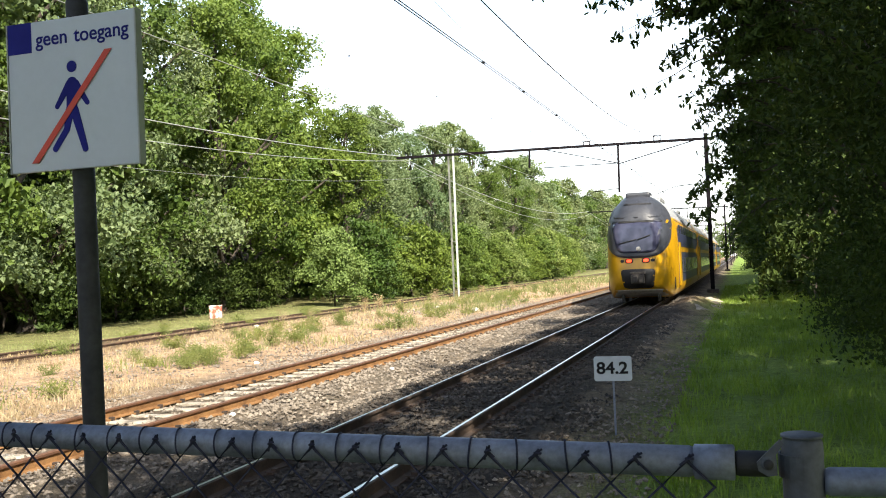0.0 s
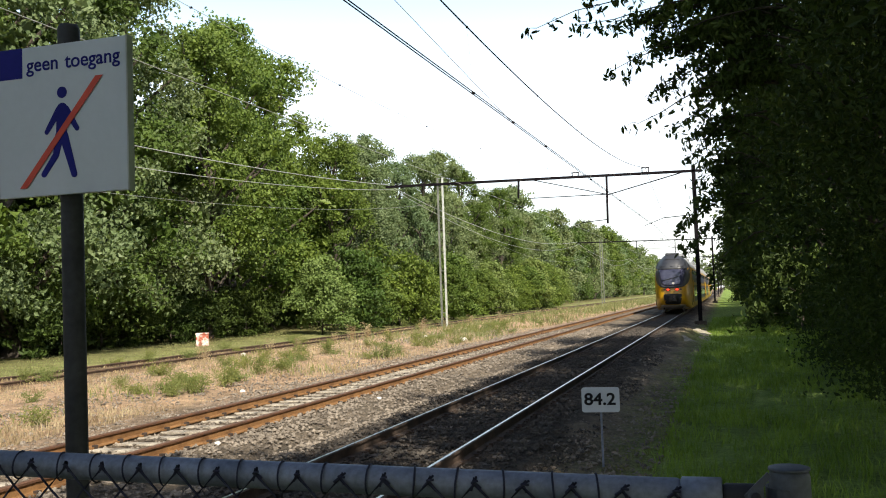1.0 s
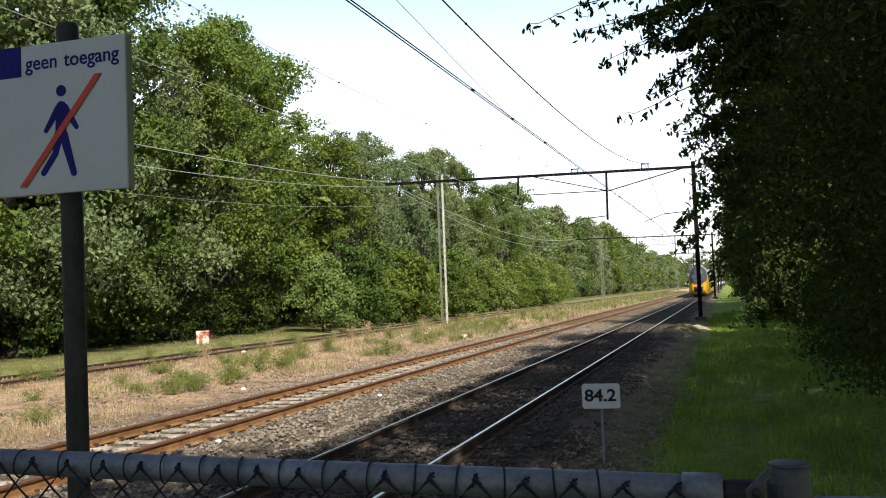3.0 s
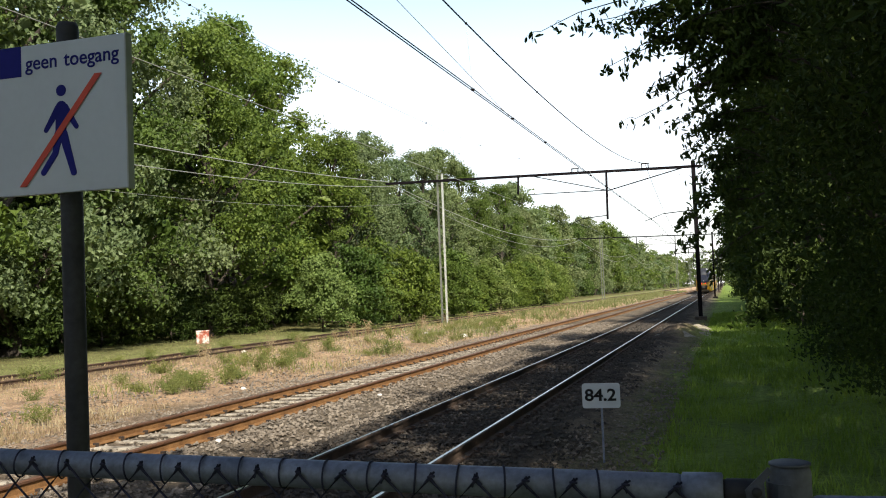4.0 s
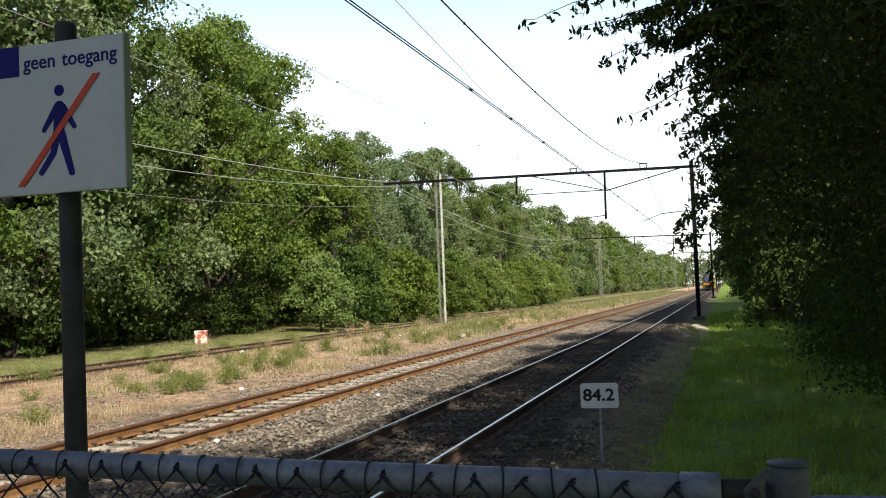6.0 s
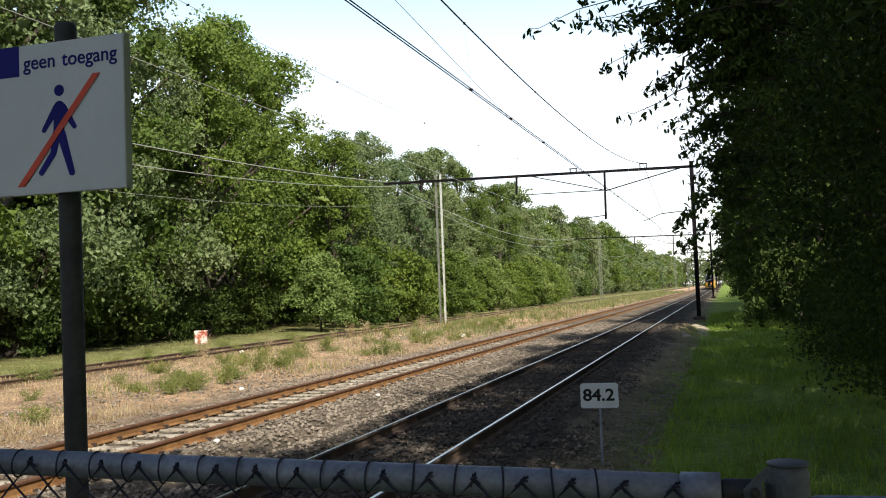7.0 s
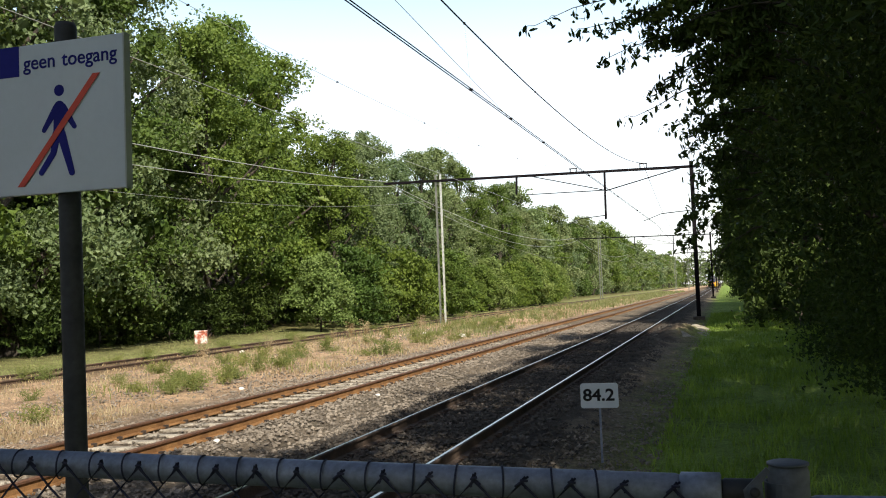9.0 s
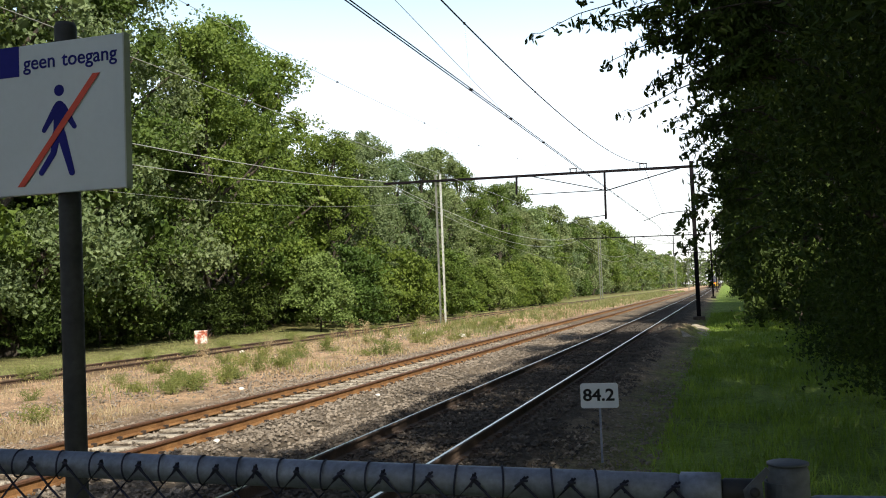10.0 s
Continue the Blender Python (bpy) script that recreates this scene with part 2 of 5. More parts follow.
def mesh_from(name, verts, faces, smooth=False):
    """A mesh from numpy arrays: verts (n, 3), faces (m, k) with k the same for all."""
    verts, faces = np.asarray(verts, np.float32), np.asarray(faces, np.int32)
    k = faces.shape[1]
    me = bpy.data.meshes.new(name)
    me.vertices.add(len(verts))
    me.vertices.foreach_set("co", verts.ravel())
    me.loops.add(faces.size)
    me.loops.foreach_set("vertex_index", faces.ravel())
    me.polygons.add(len(faces))
    me.polygons.foreach_set("loop_start", np.arange(len(faces), dtype=np.int32) * k)
    me.polygons.foreach_set("use_smooth", np.full(len(faces), smooth))
    me.update(calc_edges=True)
    me.validate()
    return me


def box(bm, x0, x1, y0, y1, z0, z1, bevel=0.0):
    vs = bmesh.ops.create_cube(bm, size=1)["verts"]
    for v in vs:
        v.co = Vector((x0 + (v.co.x + 0.5) * (x1 - x0), y0 + (v.co.y + 0.5) * (y1 - y0), z0 + (v.co.z + 0.5) * (z1 - z0)))
    if bevel:
        es = list({e for v in vs for e in v.link_edges})
        bmesh.ops.bevel(bm, geom=es, offset=bevel, segments=2, profile=0.6, affect="EDGES")


def tube_arrays(points, radii, seg=6, base=0):
    """Vertices and quads of a tube along points."""
    pts = [Vector(p) for p in points]
    vs, fs = [], []
    for i, p in enumerate(pts):
        d = (pts[min(i + 1, len(pts) - 1)] - pts[max(i - 1, 0)]).normalized()
        a = d.orthogonal() if abs(d.z) > 0.99 else d.cross(Vector((0, 0, 1)))
        if a.length < 1e-4:
            a = Vector((1, 0, 0))
        a.normalize()
        b = d.cross(a)
        r = radii[i] if hasattr(radii, "__len__") else radii
        for k in range(seg):
            w = 2 * math.pi * k / seg
            vs.append(p + (a * math.cos(w) + b * math.sin(w)) * r)
        if i:
            for k in range(seg):
                q = base + (i - 1) * seg
                fs.append((q + k, q + (k + 1) % seg, q + seg + (k + 1) % seg, q + seg + k))
    return [tuple(v) for v in vs], fs


def tubes(name, lines, material, parent=None, seg=6, label="", smooth=True):
    """Several tubes in one mesh: lines of (points, radii)."""
    vs, fs = [], []
    for pts, rad in lines:
        v, f = tube_arrays(pts, rad, seg, len(vs))
        vs += v
        fs += f
        n = len(pts)
        b0 = len(vs) - n * seg
        if seg == 4:
            fs += [(b0, b0 + 3, b0 + 2, b0 + 1), (len(vs) - 4, len(vs) - 3, len(vs) - 2, len(vs) - 1)]
    me = mesh_from(name, vs, fs, smooth)
    return hang(name, me, material, parent, label)


def rod(name, a, b, r, material, parent=None, seg=12, label="", round_end=0.4):
    """A round bar with closed, slightly rounded ends."""
    a, b = Vector(a), Vector(b)
    d = (b - a).normalized()
    e = min(r * round_end, (b - a).length / 4)
    pts = [a, a, a + d * e, b - d * e, b, b]
    rad = [1e-4, r * 0.85, r, r, r * 0.85, 1e-4]
    vs, fs = [], []
    up = d.orthogonal().normalized()
    w2 = d.cross(up)
    for i, p in enumerate(pts):
        for k in range(seg):
            w = 2 * math.pi * k / seg
            vs.append(tuple(p + (up * math.cos(w) + w2 * math.sin(w)) * rad[i]))
        if i:
            q = (i - 1) * seg
            fs += [(q + k, q + (k + 1) % seg, q + seg + (k + 1) % seg, q + seg + k) for k in range(seg)]
    return hang(name, mesh_from(name, vs, fs, True), material, parent, label)


def leaf_arrays(centres, size, rng, lift=0.25, out=None, shape=0.42, fold=0.18):
    """Folded diamond leaves that face roughly outwards and up: vertices and quads."""
    n = len(centres)
    if out is None:
        d = rng.normal(size=(n, 3))
        d[:, 2] -= lift
        nn = rng.normal(size=(n, 3))
    else:
        nn = out * 1.1 + rng.normal(size=(n, 3)) * 0.55
        nn[:, 2] += 0.45
        d = rng.normal(size=(n, 3))
        d[:, 2] -= lift
    d /= np.linalg.norm(d, axis=1)[:, None]
    s = np.cross(d, nn)
    s /= np.linalg.norm(s, axis=1)[:, None] + 1e-9
    nn = np.cross(s, d)
    L = size * rng.uniform(0.65, 1.3, n)[:, None]
    base, tip = centres - d * L / 2, centres + d * L / 2
    mid = centres - d * L * 0.08
    l, r = mid + s * L * shape * 0.65 + nn * L * fold, mid - s * L * shape * 0.65 + nn * L * fold
    v = np.stack([base, r, tip, l], 1).reshape(-1, 3)
    f = np.arange(n * 4).reshape(-1, 4)
    return v, f


def oval_leaves(centres, size, rng, droop):
    """Pointed oval leaves folded along the midrib: two quads each."""
    n = len(centres)
    d = rng.normal(size=(n, 3))
    d[:, 2] -= droop
    d /= np.linalg.norm(d, axis=1)[:, None]
    s = np.cross(d, rng.normal(size=(n, 3)))
    s /= np.linalg.norm(s, axis=1)[:, None] + 1e-9
    nn = np.cross(s, d)
    L = size * rng.uniform(0.7, 1.2, n)[:, None]
    base, tip = centres - d * L / 2, centres + d * L / 2
    low, high = centres - d * L * 0.22, centres + d * L * 0.2
    up = nn * L * 0.06
    v = np.stack([base, low + s * L * 0.18 + up, high + s * L * 0.17 + up, tip, low - s * L * 0.18 + up, high - s * L * 0.17 + up], 1).reshape(-1, 3)
    k = (np.arange(n) * 6)[:, None]
    return v, np.concatenate([k + np.array([[0, 1, 2, 3]]), k + np.array([[0, 3, 5, 4]])], 0)


# ---- ground ----
PROFILE_X = np.array([-1500, -60, -30, -24, -20.5, -17.4, -12, -10.6, -9.9, -9.1, -8.87, -7.45, -7.25, -6.5, -6.1, -5.6, -4.7, -3.2, -2.4, -1.7, -1.0, 3.0, 30, 1500])
PROFILE_Z = np.array([0.3, 0.3, 0.12, 0.02, -0.09, -0.1, -0.1, -0.13, -0.16, -0.135, -0.185, -0.185, -0.135, -0.14, -0.26, -0.17, -0.155, -0.155, -0.17, -0.32, -0.34, -0.3, 0.1, 0.3])


def ground_z(x, y=0.0):
    return np.interp(x, PROFILE_X, PROFILE_Z)


def make_ground():
    xs = np.concatenate([[-1500, -700, -300, -150, -90, -60], np.arange(-45, -20, 1.0), np.arange(-20, 6, 0.2), np.arange(6, 30, 2), [40, 80, 200, 600, 1500]])
    ys = np.concatenate([[-600, -200, -80, -40, -20], np.arange(-10, 6, 1.0), np.arange(6, 70, 0.35), np.arange(70, 160, 1.2), np.geomspace(162, 3000, 40)])
    X, Y = np.meshgrid(xs, ys)
    Z = ground_z(X)
    rng = np.random.default_rng(3)
    bumpy = rng.normal(size=Z.shape) * 0.018 + 0.03 * np.sin(X * 1.3 + Y * 0.31) * np.sin(Y * 0.47 + X * 0.2)
    bumpy[(X < -45) | (X > 10)] = 0
    bed = ((X > -9.7) & (X < -6.7)) | ((X > -5.5) & (X < -2.5))
    Z = Z + np.where(bed, -np.abs(bumpy) * 0.6, bumpy)
    # low heap of old ballast beside the running track
    Z += 0.30 * np.exp(-((X + 1.8) / 0.70) ** 2 - ((Y - 41.5) / 5.0) ** 2) * (1 + 0.7 * np.sin(Y * 2.6 + 1.5 * np.sin(X * 2.2)))
    n, m = len(ys), len(xs)
    i = np.arange((n - 1) * m).reshape(n - 1, m)[:, :-1].ravel()
    me = mesh_from("ground", np.stack([X, Y, Z], -1).reshape(-1, 3), np.stack([i, i + 1, i + m + 1, i + m], 1), True)
    ob = hang("ground", me, M_GROUND)
    tagged(ob, "dry sandy soil, stone ballast and grass verge beside railway", "ground", kind="structure")
    return ob


make_ground()


# ---- tracks ----
RAIL_PROFILE = [(-0.075, -0.16), (0.075, -0.16), (0.075, -0.148), (0.012, -0.128), (0.010, -0.045), (0.035, -0.035), (0.036, -0.010), (0.019, 0.0),
                (-0.019, 0.0), (-0.036, -0.010), (-0.035, -0.035), (-0.010, -0.045), (-0.012, -0.128), (-0.075, -0.148)]


def rail_mesh(name, y0, y1, web, head, amp=0.0, sides=(7,)):
    ys = np.concatenate([np.arange(y0, 100, 3.0), np.geomspace(101, y1, 30)])
    vs, fs, k = [], [], len(RAIL_PROFILE)
    rng = random.Random(5)
    for i, y in enumerate(ys):
        dx, dz = rng.uniform(-amp, amp), rng.uniform(-amp, amp)
        vs += [(x + dx, y, z + dz) for x, z in RAIL_PROFILE]
        if i:
            q = (i - 1) * k
            fs += [(q + j, q + (j + 1) % k, q + k + (j + 1) % k, q + k + j) for j in range(k)]
    me = mesh_from(name, vs, fs)
    me.materials.append(web)
    me.materials.append(head)
    idx = np.tile(np.array([1 if j in sides else 0 for j in range(k)], np.int32), len(ys) - 1)
    me.polygons.foreach_set("material_index", idx)
    return me


def sleeper_mesh(name, half, wide, high, waist, rng):
    bm = bmesh.new()
    box(bm, -half, half, -wide / 2, wide / 2, -high, 0, 0.02)
    for v in bm.verts:
        if waist and abs(v.co.x) < half * 0.3:
            v.co.z -= 0.03
    me = bpy.data.meshes.new(name)
    bm.to_mesh(me)
    bm.free()
    return me


def clip_mesh(mat):
    bm = bmesh.new()
    box(bm, -0.13, 0.13, -0.08, 0.08, -0.162, -0.135)
    for s in (-1, 1):
        k = len(bm.faces)
        box(bm, s * 0.12 - 0.03, s * 0.12 + 0.03, -0.032, 0.032, -0.16, -0.108)
        bm.faces.ensure_lookup_table()
        for f in bm.faces[k:]:
            f.material_index = 1
    me = bpy.data.meshes.new("rail_clip")
    bm.to_mesh(me)
    bm.free()
    me.materials.append(mat)
    me.materials.append(M_RUST_DARK)
    return me


def make_track(name, x, label, web, head, sleeper_mat, near, clips, sunk=0.0, amp=0.0):
    t = thing(name, x, 0, 0, label, "railway track", "parallel railway tracks", kind="structure")
    t.location.z = -sunk
    for s in (-0.7535, 0.7535):
        # rusty heads stay dark to the underside, partly painting the shadow band there
        hang("rail", rail_mesh("rail", -12, 625, web, head, amp, (4, 5, 6, 7, 8, 9, 10) if web == M_RUST else (7,)), None, t).location.x = s
    rng = random.Random(x)
    half = 0.10 if sleeper_mat == M_CONCRETE else 0.125
    me = sleeper_mesh("sleeper", 1.28, half * 2, 0.2, True, rng)
    me.materials.append(sleeper_mat)
    cl = clip_mesh(web)
    y = 2.0
    while y < near:
        o = hang("sleeper", me, None, t)
        o.matrix_basis = pose(rng.uniform(-0.03, 0.03), y + rng.uniform(-0.03, 0.03), -0.162 - rng.uniform(0, 0.012) - min(0.05, max(0, y - 24) * 0.0014), 0, rng.uniform(-0.3, 0.3), rng.uniform(-0.8, 0.8))
        if clips and y < 48:
            for s in (-0.7535, 0.7535):
                c = hang("rail_clip", cl, None, t)
                c.location = (s, o.location.y, 0)
        y += 0.6
    bm = bmesh.new()
    while y < 330:
        box(bm, -1.28, 1.28, y - half, y + half, -0.36, -0.214)
        y += 0.6
    me = bpy.data.meshes.new("far_sleepers")
    bm.to_mesh(me)
    bm.free()
    tagged(hang("far_sleepers", me, sleeper_mat, t), kind="stuff")
    return t


TRACK_A, TRACK_B, TRACK_C = -3.95, -8.16, -18.85
make_track("main_track", TRACK_A, "straight railway track, polished rails on dark sleepers", M_RUST_DARK, M_HEAD, M_TIE, 75, True)
make_track("disused_track", TRACK_B, "rusty orange railway track on pale concrete sleepers", M_RUST, M_HEAD_RUSTY, M_CONCRETE, 75, True)
make_track("overgrown_siding", TRACK_C, "brown rusted siding rails half sunk in dry weeds", M_RUST_BROWN, M_HEAD_RUSTY, M_TIE, 60, False, -0.02, 0.006)


# ---- trees ----
def tree_meshes(seed, height, radius, clumps, per, leaf, low=0.12, lobes=9, clump=0.095, column=False, flat=0.55, lumpy=False):
    """Trunk with limbs, and a crown of leaf clumps gathered in lobes: two meshes."""
    rng = np.random.default_rng(seed)
    lines = []
    trunk_top = height * 0.8
    bend = rng.normal(size=(6, 2)) * 0.02 * height
    bend[0] = 0
    pts = [(bend[i, 0], bend[i, 1], trunk_top * i / 5 - 0.15) for i in range(6)]
    r0 = 0.017 * height
    lines.append((pts, [r0 * 1.25, r0, r0 * 0.8, r0 * 0.6, r0 * 0.4, r0 * 0.15]))
    centres, radii = [], []
    for i in range(lobes):
        f = low + (1 - low) * (i + 0.5) / lobes
        a = i * 2.399 + rng.uniform(-0.4, 0.4)
        shape = 0.78 if column and f < 0.75 else 0.72 * math.sin(math.pi * min(1, 0.22 + 0.74 * f)) ** 0.8
        spread = radius * shape * rng.uniform(0.75 if column else 0.6, 1.0) * (1.12 if lumpy else 1)
        c = np.array([math.cos(a) * spread, math.sin(a) * spread, height * (low + (0.93 - low) * f)])
        centres.append(c)
        radii.append(radius * (rng.uniform(0.20, 0.36) if lumpy else rng.uniform(0.38, 0.58)) * (1.05 - 0.35 * f))
        z0 = max(0.6, c[2] - height * 0.16)
        k = z0 / trunk_top * 5
        b = np.array([np.interp(k, range(6), bend[:, 0]), np.interp(k, range(6), bend[:, 1]), z0])
        lines.append(([b, (b * 0.5 + c * 0.5) + rng.normal(size=3) * 0.15, c], [r0 * 0.45, r0 * 0.28, r0 * 0.08]))
    for h, r in ((0.6, 0.6), (0.86, 0.42)):
        centres.append(np.array([0, 0, height * h]))
        radii.append(radius * r)
    centres, radii = np.array(centres), np.array(radii)
    pick = rng.choice(len(radii), clumps, p=radii ** 2 / (radii ** 2).sum())
    d = rng.normal(size=(clumps, 3))
    if lumpy:
        d[:, 2] += 0.55
    d /= np.linalg.norm(d, axis=1)[:, None]
    rr = rng.uniform(0.72, 1.06, clumps) if lumpy else rng.uniform(0.5, 1.12, clumps) ** 0.6
    cc = centres[pick] + d * (radii[pick] * rr)[:, None] * np.array([1, 1, 0.85])
    cs = radius * clump * (rng.uniform(0.6, 1.3, clumps) if lumpy else rng.uniform(0.45, 1.35, clumps))
    q = np.clip(rng.normal(size=(clumps * per, 3)), -1.7, 1.7) * np.repeat(cs, per)[:, None] * np.array([1, 1, flat])
    outd = np.repeat(d, per, 0) * 0.6 + q / (np.linalg.norm(q, axis=1)[:, None] + 1e-6)
    if lumpy:
        # flat sprays that droop outwards, one layer above the other
        reach = np.linalg.norm(q[:, :2], axis=1)
        q[:, 2] -= 0.3 * reach ** 2 / np.repeat(cs, per)
        q += np.repeat(d * np.array([1, 1, 0]), per, 0) * (np.repeat(cs, per) * rng.uniform(-0.3, 0.7, len(q)))[:, None]
        outd = np.repeat(d, per, 0) * 0.8 + q / (np.repeat(cs, per)[:, None] + 1e-6) * 0.45
    p = np.repeat(cc, per, 0) + q
    p[:, 2] = np.maximum(p[:, 2], 0.15 + rng.uniform(0, 0.4, len(p)))
    v, f = leaf_arrays(p, leaf, rng, 0.3, outd, 0.56 if lumpy else 0.42)
    if lumpy:
        # larger leaves fill the inside of each lobe
        n = 700 if leaf < 0.3 else 250
        k = rng.choice(len(radii), n, p=radii ** 2 / (radii ** 2).sum())
        e = rng.normal(size=(n, 3))
        e *= (rng.uniform(0.05, 0.4, n) / np.linalg.norm(e, axis=1))[:, None]
        core = centres[k] + e * radii[k][:, None]
        core[:, 2] = np.maximum(core[:, 2], 0.4)
        v2, f2 = leaf_arrays(core, leaf * 3.0, rng, 0.3, e, 0.6)
        v, f = np.concatenate([v, v2]), np.concatenate([f, f2 + len(v)])
    crown = mesh_from("crown", v, f)
    vs, fs = [], []
    for a, b in lines:
        x, y = tube_arrays(a, b, 7, len(vs))
        vs += x
        fs += y
    return mesh_from("trunk", vs, fs, True), crown


def plant_tree(name, meshes, leaf_mat, x, y, z, label, group, scale=1.0, rz=0, tall=1.0):
    t = thing(name, x, y, z, label, "tree", group, rz)
    t.scale = (scale, scale, scale * tall)
    trunk, crown = meshes
    if not trunk.materials:
        trunk.materials.append(M_BARK)
    if not crown.materials:
        crown.materials.append(leaf_mat)
    hang("trunk", trunk, None, t)
    hang("crown", crown, None, t)
    return t


def wood():
    """The wood behind the siding: big broadleaf trees, then smaller ones into the distance."""
    rng = random.Random(11)
    kinds = [
        (tree_meshes(1, 16, 4.9, 370, 66, 0.184, low=0.05, lobes=27, clump=0.070, lumpy=True, flat=0.6), M_LEAF, "broad green oak in full summer leaf"),
        (tree_meshes(2, 16, 4.4, 360, 66, 0.178, low=0.04, lobes=25, clump=0.076, lumpy=True, flat=0.6), M_LEAF_GREY, "pale grey-green willow in full leaf"),
        (tree_meshes(3, 16, 4.6, 340, 66, 0.178, low=0.06, lobes=25, clump=0.074, lumpy=True, flat=0.6), M_LEAF_DEEP, "deep green alder in full leaf"),
        (tree_meshes(5, 16, 4.2, 360, 66, 0.178, 0.05, 27, 0.078, lumpy=True, flat=0.6), M_LEAF_OLIVE, "olive-green birch with fine drooping leaves"),
        (tree_meshes(4, 16, 4.5, 360, 66, 0.178, 0.05, 27, 0.075, lumpy=True, flat=0.6), M_LEAF, "tall green oak leafy to the ground"),
    ]
    kinds[3], kinds[4] = kinds[4], kinds[3]
    kinds.append((tree_meshes(6, 16, 4.5, 330, 66, 0.178, low=0.12, lobes=24, clump=0.075, lumpy=True, flat=0.6), M_LEAF, "tall green oak with a high crown over dark undergrowth"))
    far = [
        (tree_meshes(7, 15, 5.0, 230, 34, 0.36, 0.03, 15, lumpy=True), M_LEAF, "green tree along the far railway edge"),
        (tree_meshes(8, 15, 5.0, 230, 34, 0.36, 0.03, 15, lumpy=True), M_LEAF_DEEP, "dark green tree along the far railway edge"),
        (tree_meshes(9, 15, 5.0, 230, 34, 0.36, 0.03, 15, lumpy=True), M_LEAF_GREY, "tree along the far railway edge, paled grey-green for distance"),
        (tree_meshes(10, 15, 5.0, 230, 34, 0.36, 0.03, 15, lumpy=True), M_LEAF_OLIVE, "tree along the far railway edge, paled olive-green for distance"),
    ]
    # place along the line, height, kind, distance out
    front = [(25, 20, 2, -29.5), (30, 21, 1, -29.0), (34, 20, 2, -29.0), (38, 20, 1, -29.0), (44, 18.2, 5, -28.5), (50, 19.8, 0, -28.5), (56, 19.2, 0, -28.5), (60.5, 14.8, 0, -28.2),
             (64, 15.0, 4, -28.2), (68, 16.2, 1, -28.5), (75, 15.1, 4, -28.2), (82, 16.8, 4, -28.5), (89, 18.2, 4, -28.5), (97, 17.3, 2, -28.5), (104, 14.8, 1, -28.8),
             (113, 16.6, 2, -28.6), (121, 14.6, 4, -29), (129, 14.8, 1, -29)]
    for y, h, k, x in front:
        x, h = (x, h) if 46 < y < 57 else (x + 2.0, h * (0.94 if y > 57 else 0.965))
        ms, mat, lab = kinds[k]
        plant_tree("tree", ms, mat, x + rng.uniform(-0.4, 0.4), y, 0.05, lab, "wood beside the siding", h / 16, rng.uniform(0, 360))
    deep = [(tree_meshes(k, 15, 5.0, 130, 16, 0.62, 0.03, 11), m, "") for k, m in ((16, M_LEAF), (17, M_LEAF_DEEP), (18, M_LEAF_GREY))]
    # trees out of view, added so that less sky lights the sign
    for i in range(14):
        ms, mat, lab = deep[i % 3]
        plant_tree("tree", ms, mat, -29 + rng.uniform(-1, 1), 18 - i * 6.5, 0.1, "unseen broadleaf tree added along the wood to block sky", "wood beside the siding", rng.uniform(1.1, 1.3), rng.uniform(0, 360))
    for i in range(20):
        ms, mat, lab = deep[(i * 2 + 1) % 3]
        y = 24 + i * 6
        tall = 1.25 if y < 42 else (1.05 if y < 58 else 0.95)
        plant_tree("tree", ms, mat, -35 + rng.uniform(-1.5, 1.5), y, 0.1, "tree deep inside the dark wood", "wood beside the siding", rng.uniform(0.92, 1.02) * tall, rng.uniform(0, 360))
    for i in range(18):
        ms, mat, lab = deep[i % 3]
        plant_tree("tree", ms, mat, -41.5 + rng.uniform(-1, 1), 27 + i * 6, 0.1, "tree deep inside the dark wood", "wood beside the siding", rng.uniform(0.95, 1.05) * (1.2 if i < 4 else 1), rng.uniform(0, 360))
    y = 136
    i = 0
    last = [(tree_meshes(k, 15, 5.0, 80, 14, 0.95, 0.03, 11), m, "distant tree closing the far end of the line") for k, m in ((13, M_LEAF), (14, M_LEAF_OLIVE), (15, M_LEAF_GREY))]
    while y < 640:
        # paler, greyer leaf colours come more often, standing for aerial perspective
        ms, mat, lab = far[(2, 3, 0, 2, 3, 1, 2)[i % 7]] if y < 300 else last[i % 3]
        plant_tree("tree", ms, mat, -29.5 + rng.uniform(-1.2, 1.2), y, 0.1, lab, "far row of trees", rng.uniform(1.0, 1.25), rng.uniform(0, 360))
        y += 8.0 + y * 0.018
        i += 1
    # the wood that closes the far end of the line
    for i in range(26):
        ms, mat, lab = last[i % 3]
        plant_tree("tree", ms, mat, -34 + i * 4.6 + rng.uniform(-1, 1), 640 + rng.uniform(-14, 14) + (i % 2) * 22, 0.1, lab, "far row of trees", rng.uniform(1.25, 1.65), rng.uniform(0, 360))
    # shrubs that close the foot of the wood
    sh = [(tree_meshes(21, 4.0, 2.2, 110, 40, 0.22, 0.05, 7, 0.14), M_LEAF_DEEP), (tree_meshes(22, 3.6, 2.2, 110, 40, 0.22, 0.05, 7, 0.14), M_LEAF), (tree_meshes(25, 4.4, 2.4, 150, 60, 0.17, 0.05, 10, 0.11, lumpy=True, flat=0.5), M_LEAF_ELDER), (tree_meshes(26, 4.2, 2.4, 150, 60, 0.17, 0.05, 10, 0.11, lumpy=True, flat=0.5), M_LEAF)]
    for i in range(27):
        y = 25 + i * 4.0 + rng.uniform(-1, 1)
        if 33 < y < 48:
            continue
        ms, mat = sh[(3, 2, 0, 3, 1)[i % 5]]
        x = -21.9 + rng.uniform(-0.4, 0.4) if y > 43 else -27.5
